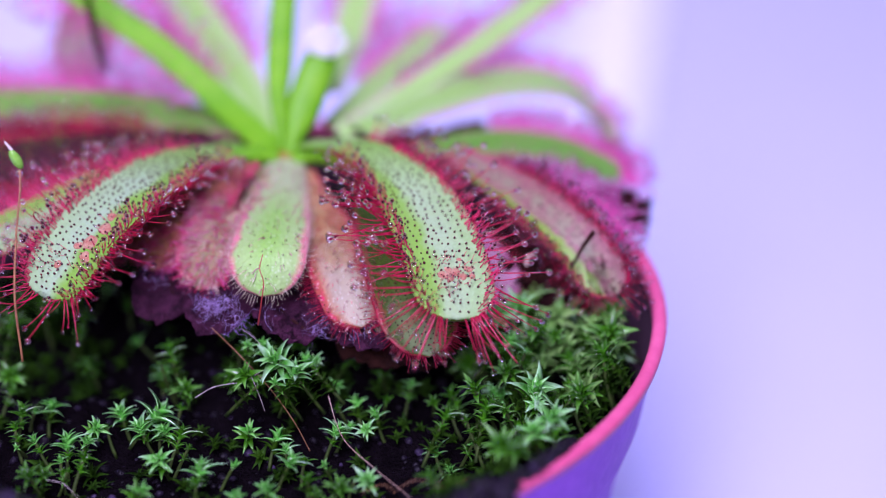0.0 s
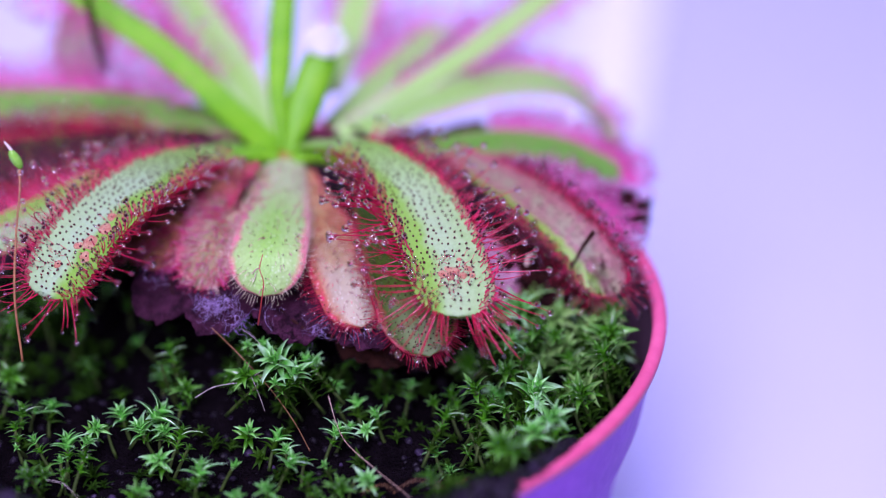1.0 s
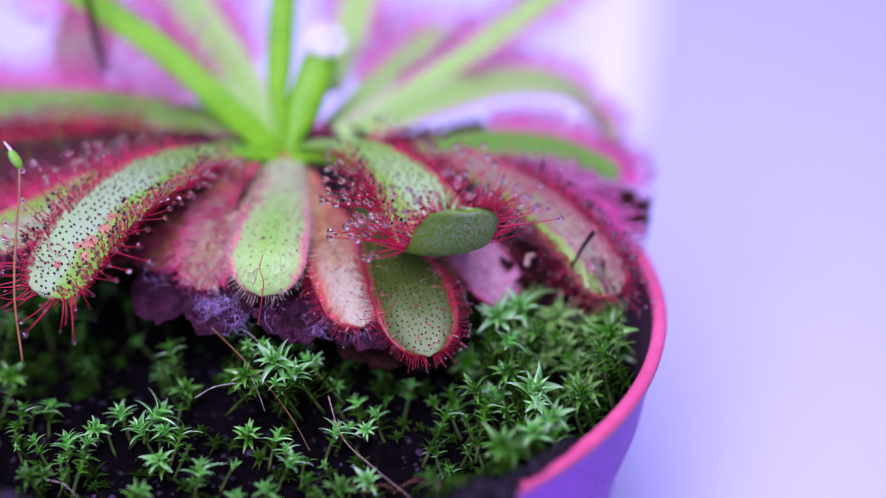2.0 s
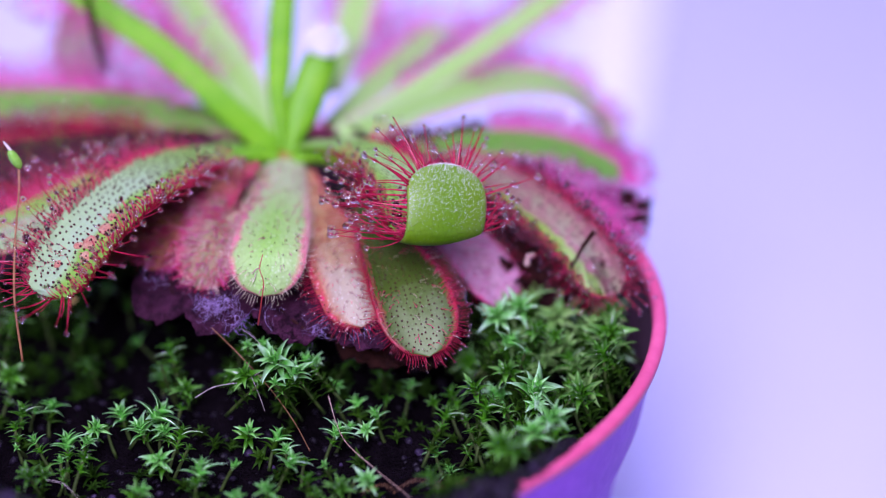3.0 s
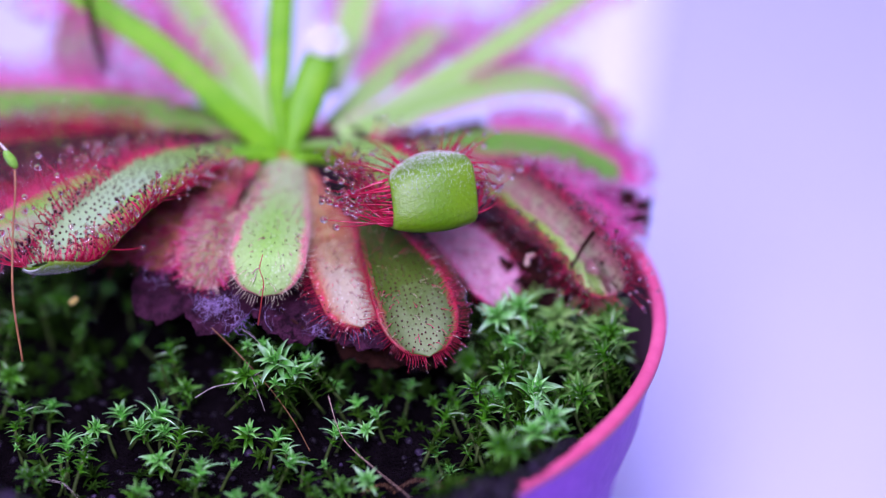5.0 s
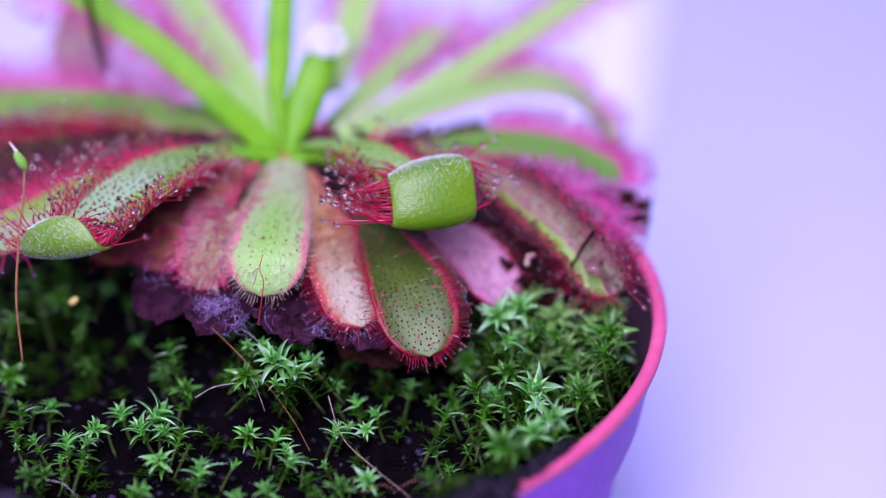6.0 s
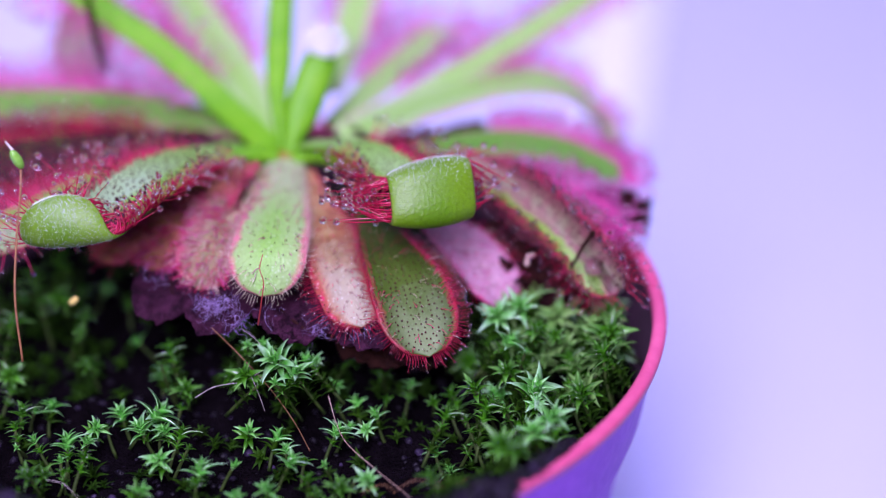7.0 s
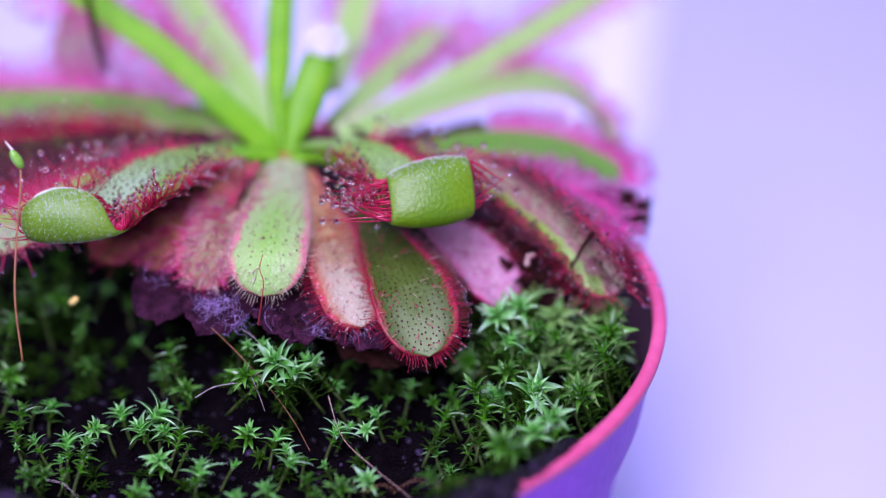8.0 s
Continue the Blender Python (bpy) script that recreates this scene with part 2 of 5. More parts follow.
M["wall"] = plain("wall_paint", (0.80, 0.78, 0.84), (0.84, 0.82, 0.88), 4, 0.85, 0.3, 0.001)
M["seed"] = plain("seed_yellow", (0.62, 0.48, 0.10), (0.75, 0.62, 0.2), 900, 0.4, 0.2, 0.0001)
M["capsule"] = plain("capsule_green", (0.16, 0.42, 0.04), (0.26, 0.55, 0.08), 700, 0.25, 0.1, 0.0001, 0.3)


def clear_drop():
    """A bead of clear slime."""
    m, t, b, out = material("mucilage_drop")
    b.inputs["Base Color"].default_value = (1.0, 0.98, 1.0, 1)
    b.inputs["Roughness"].default_value = 0.0
    b.inputs["IOR"].default_value = 1.38
    b.inputs["Transmission Weight"].default_value = 1.0
    clear = t.nodes.new("ShaderNodeBsdfTransparent")
    mx = t.nodes.new("ShaderNodeMixShader")
    mx.inputs[0].default_value = 0.15
    t.links.new(b.outputs[0], mx.inputs[1])
    t.links.new(clear.outputs[0], mx.inputs[2])
    t.links.new(mx.outputs[0], out.inputs["Surface"])
    return m


def peat_crumb():
    """Damp crumbs, each with its own shade."""
    m, t, b, out = material("peat_crumb")
    g = t.nodes.new("ShaderNodeNewGeometry")
    r = ramp(t, g.outputs["Random Per Island"], [(0.0, (0.002, 0.0015, 0.003)), (0.72, (0.006, 0.004, 0.008)), (0.9, (0.02, 0.013, 0.03)), (1.0, (0.07, 0.045, 0.11))])
    n = noise_node(t, 1500, 4)
    t.links.new(mixed(t, n.outputs[0], r.outputs[0], (0.004, 0.003, 0.005)), b.inputs["Base Color"])
    b.inputs["Roughness"].default_value = 0.45
    b.inputs["Specular IOR Level"].default_value = 0.12
    bumped(t, b, n.outputs[0], 1.0, 0.0003)
    return m


M["crumb"] = peat_crumb()
M["drop"] = clear_drop()


# ---- building helpers ----
def part(name, data, material_, parent, label=""):
    """Links a mesh (or a bmesh) as ONE object under a thing or part."""
    if isinstance(data, bmesh.types.BMesh):
        me = bpy.data.meshes.new(name)
        data.to_mesh(me)
        data.free()
        data = me
    if material_ is not None:
        for mt in (material_ if isinstance(material_, (list, tuple)) else [material_]):
            data.materials.append(M[mt])
    ob = new(name, data)
    ob.parent = parent
    if label:
        tagged(ob, label)
    return ob


def thing(name, place, label, category, group="", kind="", turn=(0, 0, 0)):
    ob = new(name)
    ob.empty_display_size = 0.002
    ob.matrix_basis = pose(*place, *turn)
    return tagged(ob, label, category, group, kind)


def smooth(me):
    me.polygons.foreach_set("use_smooth", [True] * len(me.polygons))
    return me


def mesh_of(name, verts, faces, mats=None):
    me = bpy.data.meshes.new(name)
    me.from_pydata([tuple(v) for v in verts], [], faces)
    if mats is not None:
        me.polygons.foreach_set("material_index", mats)
    return smooth(me)


def lathe(profile, n=96):
    """A turned shape about the z axis from (radius, height) pairs in mm; closed along the profile."""
    verts, faces, k = [], [], len(profile)
    for j in range(n):
        a = 2 * math.pi * j / n
        for r, z in profile:
            verts.append((r * MM * math.cos(a), r * MM * math.sin(a), z * MM))
    for j in range(n):
        for i in range(k - 1):
            a, b = j * k + i, ((j + 1) % n) * k + i
            faces.append((a, b, b + 1, a + 1))
    return verts, faces


def spline(points, n):
    """n places along a smooth curve through the points, evenly by length."""
    p = np.array(points, float)
    q = np.vstack([2 * p[0] - p[1], p, 2 * p[-1] - p[-2]])
    out = []
    for i in range(len(p) - 1):
        for k in range(24):
            t = k / 24
            a, b, c, d = q[i:i + 4]
            out.append(0.5 * (2 * b + (c - a) * t + (2 * a - 5 * b + 4 * c - d) * t * t + (3 * b - a - 3 * c + d) * t ** 3))
    out = np.array(out + [p[-1]])
    run = np.concatenate([[0], np.cumsum(np.linalg.norm(np.diff(out, axis=0), axis=1))])
    s = np.linspace(0, run[-1], n)
    return np.stack([np.interp(s, run, out[:, k]) for k in range(3)], 1), run[-1]


def tube(points, radius, n=24, sides=6, taper=1.0):
    """A thin round strand along a curve; points and radius in metres."""
    c, _ = spline(points, n)
    tang = np.gradient(c, axis=0)
    tang /= np.linalg.norm(tang, axis=1)[:, None]
    ref = np.array([0.3, 0.2, 0.93]) if abs(tang[0][2]) < 0.8 else np.array([1.0, 0.1, 0.0])
    verts, faces = [], []
    for i in range(n):
        a = np.cross(tang[i], ref)
        a /= np.linalg.norm(a)
        b = np.cross(tang[i], a)
        r = radius * (1 + (taper - 1) * i / (n - 1))
        for k in range(sides):
            w = 2 * math.pi * k / sides
            verts.append(c[i] + r * (math.cos(w) * a + math.sin(w) * b))
    for i in range(n - 1):
        for k in range(sides):
            a, b = i * sides + k, i * sides + (k + 1) % sides
            faces.append((a, b, b + sides, a + sides))
    faces.append(tuple(range(sides - 1, -1, -1)))
    faces.append(tuple((n - 1) * sides + k for k in range(sides)))
    return verts, faces


def ball(radius, centre=(0, 0, 0), rows=6, cols=8, squash=1.0):
    verts, faces = [(centre[0], centre[1], centre[2] - radius * squash)], []
    for i in range(1, rows):
        a = math.pi * i / rows
        for k in range(cols):
            w = 2 * math.pi * k / cols
            verts.append((centre[0] + radius * math.sin(a) * math.cos(w), centre[1] + radius * math.sin(a) * math.sin(w),
                          centre[2] - radius * squash * math.cos(a)))
    verts.append((centre[0], centre[1], centre[2] + radius * squash))
    top = len(verts) - 1
    for k in range(cols):
        faces.append((0, 1 + (k + 1) % cols, 1 + k))
        faces.append((top, top - cols + k, top - cols + (k + 1) % cols))
        for i in range(rows - 2):
            a, b = 1 + i * cols + k, 1 + i * cols + (k + 1) % cols
            faces.append((a, b, b + cols, a + cols))
    return verts, faces


def joined(pieces):
    """Several (verts, faces, material index) in one."""
    verts, faces, mats = [], [], []
    for v, f, m in pieces:
        o = len(verts)
        verts += [tuple(q) for q in v]
        faces += [tuple(k + o for k in g) for g in f]
        mats += [m] * len(f)
    return verts, faces, mats


def baked(name, template, matrices):
    """One mesh out of many placed copies of a (verts, faces, mats) template."""
    v, f, m = template
    v4 = np.c_[np.array(v), np.ones(len(v))]
    verts, faces, mats = [], [], []
    for k, mat in enumerate(matrices):
        verts.append((v4 @ np.array(mat).T)[:, :3])
        o = k * len(v)
        faces += [tuple(i + o for i in g) for g in f]
        mats += m
    return mesh_of(name, np.vstack(verts), faces, mats)


# ---- setting: table with a paper sweep, closed in by unseen walls and ceiling ----
def slab(name, x0, x1, y0, y1, z0, z1, mat, label, category):
    bm = bmesh.new()
    bmesh.ops.create_cube(bm, size=1.0, matrix=Matrix.LocRotScale(((x0 + x1) / 2, (y0 + y1) / 2, (z0 + z1) / 2), None, (x1 - x0, y1 - y0, z1 - z0)))
    return tagged(part(name, bm, mat, None), label, category, kind="structure")


def backdrop():
    rows = [(-0.45, 0.0), (0.25, 0.0)] + [(0.25 + 0.30 * math.sin(a), 0.30 - 0.30 * math.cos(a)) for a in np.linspace(0.1, math.pi / 2, 14)] + [(0.55, 0.95)]
    verts, faces = [], []
    for dz in (0.0, -0.002):
        for y, z in rows:
            verts += [(-0.7, y - dz, z + dz), (0.7, y - dz, z + dz)]
    n = 2 * len(rows)
    for i in range(len(rows) - 1):
        faces += [(2 * i, 2 * i + 1, 2 * i + 3, 2 * i + 2), (n + 2 * i, n + 2 * i + 2, n + 2 * i + 3, n + 2 * i + 1)]
        faces += [(2 * i, 2 * i + 2, n + 2 * i + 2, n + 2 * i), (2 * i + 1, n + 2 * i + 1, n + 2 * i + 3, 2 * i + 3)]
    ob = part("backdrop", mesh_of("backdrop", verts, faces), "paper", None)
    tagged(ob, "seamless pale lavender paper backdrop curving up behind", "backdrop", kind="structure")


backdrop()
slab("floor", -0.95, 0.95, -0.9, 0.95, -0.78, -0.76, "wall", "plain pale floor of the room", "floor")
slab("table_top", -0.75, 0.75, -0.5, 0.7, -0.034, -0.0025, "white_plastic", "plain white table top under the paper", "table top")
# walls out of view, added and set close to throw lamp light back
slab("wall_north", -0.95, 0.95, 0.95, 1.01, -0.76, 1.0, "wall", "plain pale unseen wall added to bounce the lamp light", "wall")
slab("wall_south", -0.95, 0.95, -0.96, -0.9, -0.76, 1.0, "wall", "plain pale unseen wall added to bounce the lamp light", "wall")
slab("wall_east", 0.95, 1.01, -0.9, 0.95, -0.76, 1.0, "wall", "plain pale unseen wall added to bounce the lamp light", "wall")
slab("wall_west", -1.01, -0.95, -0.9, 0.95, -0.76, 1.0, "wall", "plain pale unseen wall added to bounce the lamp light", "wall")


# out of view, added to shut out the world light and bounce the lamp's
slab("ceiling", -0.95, 0.95, -0.9, 0.95, 1.0, 1.04, "wall", "plain pale unseen ceiling added to close off and bounce light", "ceiling")


def white_tray():
    """A shallow white plastic tray lid lying behind the pot, with a raised bright border."""
    t = thing("plastic_lid", (0.0612, 0.26, 0.0), "shallow white plastic lid lying on the table behind the pot", "lid", turn=(0, 0, -7.6))
    for name, x0, x1, z1 in (("panel", -0.26, -0.0122, 0.003), ("border", -0.012, 0.0, 0.0042)):
        bm = bmesh.new()
        bmesh.ops.create_cube(bm, size=1.0, matrix=Matrix.LocRotScale(((x0 + x1) / 2, 0.0, z1 / 2 + 0.0003), None, (x1 - x0, 0.26, z1)))
        bmesh.ops.bevel(bm, geom=bm.edges[:], offset=0.0008, segments=2, affect="EDGES")
        part(name, bm, "white_plastic" if name == "border" else "lid_plastic", t)


white_tray()


# ---- pot and soil ----
RIM_Z = 55.0
POT_X, POT_Y = -0.3, -0.8


def pot():
    p = thing("plant_pot", (POT_X * MM, POT_Y * MM, 0), "small round terracotta-pink plastic pot full of peat and moss", "plant pot")
    body = [(0.1, 0.8), (24.0, 0.8), (24.8, 1.6), (29.8, RIM_Z - 13), (31.5, RIM_Z - 7.6), (32.2, RIM_Z - 2.6), (32.5, RIM_Z - 1.5), (32.7, RIM_Z - 0.95), (32.4, RIM_Z - 0.95)]
    part("body", mesh_of("pot_body", *lathe(body)), "pot_body", p, "tapering pot wall with violet light put into its colour")
    inside = [(32.6, RIM_Z - 0.9), (31.8, RIM_Z - 4), (31.0, RIM_Z - 8), (29.2, RIM_Z - 13), (23.8, 3.0), (0.1, 3.0)]
    part("inner_wall", mesh_of("pot_inside", *lathe(inside)), "pot_inside", p, "dark inner pot wall")
    rim = [(31.95, RIM_Z - 1.3), (32.2, RIM_Z - 1.5), (33.0, RIM_Z - 1.0)]
    rim += [(32.5 + 0.60 * math.cos(k), RIM_Z - 0.50 + 0.44 * math.sin(k)) for k in np.linspace(-0.3, math.pi + 0.3, 12)] + [(31.95, RIM_Z - 1.3)]
    part("rim", mesh_of("pot_rim", *lathe(rim, 128)), "pot_rim", p, "rounded plastic rim in its lamp-lit pink-red colour")
    return p


pot()


def soil_height(x, y):
    """Height of the peat in mm at a place in mm: mounded towards the crown, uneven."""
    r = math.hypot(x, y)
    mound = 5.2 * math.exp(-(x * x + (y - 10) ** 2) / 170.0)
    rough = 0.9 * noise.noise(Vector((x * 0.16, y * 0.16, 1.7))) + 0.45 * noise.noise(Vector((x * 0.5, y * 0.5, 4.2))) + 0.2 * noise.noise(Vector((x * 1.3, y * 1.3, 8.0)))
    turn = -math.atan2(y, x)
    edge = min(1.0, max(0.0, (r - 22.5) / 6.5)) * min(1.0, max(0.0, (turn - 0.42) / 0.3))
    edge *= min(1.0, max(0.0, (1.62 - turn) / 0.35))
    return RIM_Z - 7.6 + 4.6 * edge * edge * (3 - 2 * edge) + mound + rough * (1 if r < 29 else 0.5)


def soil():
    verts, faces = [(POT_X * MM, POT_Y * MM, soil_height(POT_X, POT_Y) * MM)], []
    rings, n = 70, 150
    for i in range(1, rings + 1):
        for k in range(n):
            a = 2 * math.pi * k / n
            x, y = POT_X + 30.8 * i / rings * math.cos(a), POT_Y + 30.8 * i / rings * math.sin(a)
            verts.append((x * MM, y * MM, soil_height(x, y) * MM))
    for k in range(n):
        faces.append((0, 1 + k, 1 + (k + 1) % n))
        for i in range(rings - 1):
            a, b = 1 + i * n + k, 1 + i * n + (k + 1) % n
            faces.append((a, a + n, b + n, b))
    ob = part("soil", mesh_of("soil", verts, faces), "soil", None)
    tagged(ob, "dark damp uneven peat filling the pot", "soil", kind="structure")


soil()


# ---- sundew ----
def tentacle_mesh(length, thick, bend, drop, head, sides=5, rings=7):
    """Stalk rising along +z and bending to +y, a dark gland at its end and a clear drop round it. Lengths in mm."""
    pts = [(0, bend * length * (k / 4) ** 2 * MM, length * (k / 4) * (1 - 0.25 * abs(bend) * k / 4) * MM) for k in range(5)]
    v, f = tube(pts, thick * MM, rings, sides, 0.28)
    end = Vector(pts[-1])
    pieces = [(v, f, 0)]
    pieces.append((*ball(head * MM, end, 5, 6, 1.25), 1))
    if drop:
        pieces.append((*ball(drop * MM, end + Vector((0, 0, 0.15 * drop * MM)), 9, 14, 1.06), 2))
    return joined(pieces)


LONG = [tentacle_mesh(3.8, 0.074, 0.22, 0.27, 0.075), tentacle_mesh(3.0, 0.070, 0.40, 0.23, 0.07),
        tentacle_mesh(4.5, 0.078, 0.10, 0.25, 0.075), tentacle_mesh(3.2, 0.076, 0.42, 0.0, 0.085)]
RAY = tentacle_mesh(5.6, 0.145, 0.12, 0.0, 0.085, 7, 9)
RAY_WET = tentacle_mesh(5.0, 0.110, 0.2, 0.24, 0.075, 7, 9)


def hook_mesh(length, thick, turn, head):
    """A tentacle bowed over like a hook towards +y."""
    pts, y, z = [(0.0, 0.0, 0.0)], 0.0, 0.0
    for k in range(8):
        a = radians(turn) * ((k + 0.5) / 8) ** 1.2
        y, z = y + math.sin(a) * length / 8 * MM, z + math.cos(a) * length / 8 * MM
        pts.append((0.0, y, z))
    return joined([(*tube(pts, thick * MM, 11, 5, 0.4), 0), (*ball(head * MM, pts[-1], 5, 6, 1.25), 1)])


HOOK = [hook_mesh(2.3, 0.095, 130, 0.09), hook_mesh(2.9, 0.10, 155, 0.09)]
SHORT = [tentacle_mesh(0.06, 0.05, 0.1, 0.0, 0.10, 4, 4), tentacle_mesh(0.12, 0.045, 0.15, 0.0, 0.092, 4, 4),
         tentacle_mesh(1.6, 0.055, 0.30, 0.17, 0.08, 5, 5)]


PINK = [tentacle_mesh(3.8, 0.15, 0.22, 0.30, 0.12), tentacle_mesh(3.0, 0.14, 0.40, 0.28, 0.12)]


def template_mesh(name, template, mats):
    me = mesh_of(name, *template)
    for k in mats:
        me.materials.append(M[k])
    return me


LONG_RED = [template_mesh("tentacle_long", k, ("stalk_crimson", "gland_red", "drop")) for k in LONG]
RAY_RED = [template_mesh("tentacle_ray", k, ("stalk_deep", "gland", "drop")) for k in (RAY, RAY_WET)]
HOOK_RED = [template_mesh("tentacle_hook", k, ("stalk_deep", "gland", "drop")) for k in HOOK]
SHORT_RED = [template_mesh("tentacle_short", k, ("stalk_red", "gland", "drop")) for k in SHORT]
MID = tentacle_mesh(0.95, 0.055, 0.35, 0.0, 0.075, 5, 5)
MID_RED = template_mesh("tentacle_flank", MID, ("stalk_red", "gland", "drop"))
SHORT_GREEN = [template_mesh("tentacle_inner", k, ("stalk_green", "gland", "drop")) for k in SHORT]


HAIR = tentacle_mesh(0.8, 0.035, 0.4, 0.0, 0.03, 3, 4)
HAIR = (HAIR[0], HAIR[1], [0] * len(HAIR[2]))


class Blade:
    """The rest shape of a leaf: a curved midrib with a width, a cupped cross-section and a thickness. Places in mm, sizes in mm."""

    def __init__(self, points, width, petiole=0.35, cup=0.12, thick=0.7, roll=0.0, side=None, full=0.5, tip=0.5, blunt=2.0):
        pts = np.array(points, float) * MM
        self.base = pts[0].copy()
        pts -= self.base
        self.n = 121
        self.c, self.length = spline(pts, self.n)
        self.width, self.petiole, self.cup, self.thick, self.full, self.blunt = width * MM, petiole, cup, thick * MM, full, blunt
        self.tip = min(0.45, tip * width * MM / self.length * 1.05)
        t = np.gradient(self.c, axis=0)
        self.t = t / np.linalg.norm(t, axis=1)[:, None]
        if side is None:
            o = pts[-1] - pts[0]
            side = (o[1], -o[0], 0.0)
        side = np.array(side, float)
        x = side[None] - (self.t @ side)[:, None] * self.t
        x /= np.linalg.norm(x, axis=1)[:, None]
        nrm = np.cross(x, self.t)
        a = radians(roll)
        self.x, self.nrm = math.cos(a) * x + math.sin(a) * nrm, math.cos(a) * nrm - math.sin(a) * x

    def half(self, s):
        k = min(1.0, s / self.full)
        w = self.petiole + (1 - self.petiole) * (3 * k * k - 2 * k ** 3)
        e = (s - 1 + self.tip) / self.tip
        if e > 0:
            w *= max(0.0, 1 - min(1.0, e) ** self.blunt) ** (1 / self.blunt)
        return 0.5 * self.width * w

    def axes_at(self, s):
        f = min(max(s, 0.0), 1.0) * (self.n - 1)
        i = min(int(f), self.n - 2)
        k = f - i
        mix = lambda a: a[i] * (1 - k) + a[i + 1] * k
        unit = lambda v: v / np.linalg.norm(v)
        return mix(self.c), unit(mix(self.x)), unit(mix(self.t)), unit(mix(self.nrm))

    def at(self, u, s, top=1):
        """A place on the blade: u across from -1 to 1, s along from 0 to 1; top 1 or -1 for the upper and lower face."""
        c, x, t, nrm = self.axes_at(s)
        w = self.half(s)
        body = self.thick * (0.35 + 0.65 * min(1, w / (0.3 * self.width))) * math.sqrt(max(0.0, 1 - u * u)) * 0.5
        return c + x * (u * w) + nrm * (self.cup * u * u * w + top * body)

    def strip(self, q0, q1, rows, slant=0.0, cols=12, tongue=0.0):
        """The blade between two lines across it: verts, faces, the map (distance from midrib, along) and which face is upper.
        slant: how far the lines lean, per half width. tongue: a slightly thinner lip that slides under the strip before."""
        us = [math.sin(math.pi * (k / cols - 0.5)) for k in range(cols + 1)]
        ring = [(u, 1) for u in us] + [(u, -1) for u in us[-2:0:-1]]
        m = len(ring)
        verts, uv, faces, upper = [], [], [], []

        def loop(q, thin=1.0):
            for u, top in ring:
                s = min(max(q + slant * u, 0.0), 1.0)
                p = self.at(u * (1 if thin == 1 else 0.99), s, top)
                if thin != 1:
                    p = p * thin + (1 - thin) * 0.5 * (self.at(u * 0.99, s, 1) + self.at(u * 0.99, s, -1))
                verts.append(p)
                uv.append((abs(u), s, u * self.half(s) + (0.05 if top < 0 else 0.0), s * self.length))

        def bridge(first):
            for k in range(m):
                a, b = first + k, first + (k + 1) % m
                faces.append((a, b, b + m, a + m))
                upper.append(0 if k < cols else 1)

        for j in range(rows + 1):
            loop(q0 + (q1 - q0) * j / rows)
        for j in range(rows):
            bridge(j * m)
        if tongue:
            first = len(verts)
            loop(q0 - tongue, 0.86)
            loop(q0 + tongue * 0.3, 0.86)
            bridge(first)
        else:
            faces.append(tuple(range(m - 1, -1, -1)))
            upper.append(1)
        return verts, faces, uv, upper


def blade_mesh(name, strip, shift=None, two=False):
    verts, faces, uv, upper = strip
    verts = np.array(verts) - (shift if shift is not None else 0)
    me = mesh_of(name, verts, faces, upper if two else None)
    layer = me.uv_layers.new(name="blade")
    idx = np.zeros(len(me.loops), int)
    me.loops.foreach_get("vertex_index", idx)
    layer.data.foreach_set("uv", np.array(uv)[:, :2][idx].ravel())
    grain = me.uv_layers.new(name="grain")
    grain.data.foreach_set("uv", np.array(uv)[:, 2:][idx].ravel())
    return me


def stand_on(place, up, lean, size):
    """Pose of a tentacle: base at place, along up, bending towards lean."""
    z = np.array(up) / np.linalg.norm(up)
    y = np.array(lean) - (np.array(lean) @ z) * z
    y /= np.linalg.norm(y)
    x = np.cross(y, z)
    m = Matrix(((x[0], y[0], z[0], place[0]), (x[1], y[1], z[1], place[1]), (x[2], y[2], z[2], place[2]), (0, 0, 0, 1)))
    return m @ Matrix.Scale(size, 4)


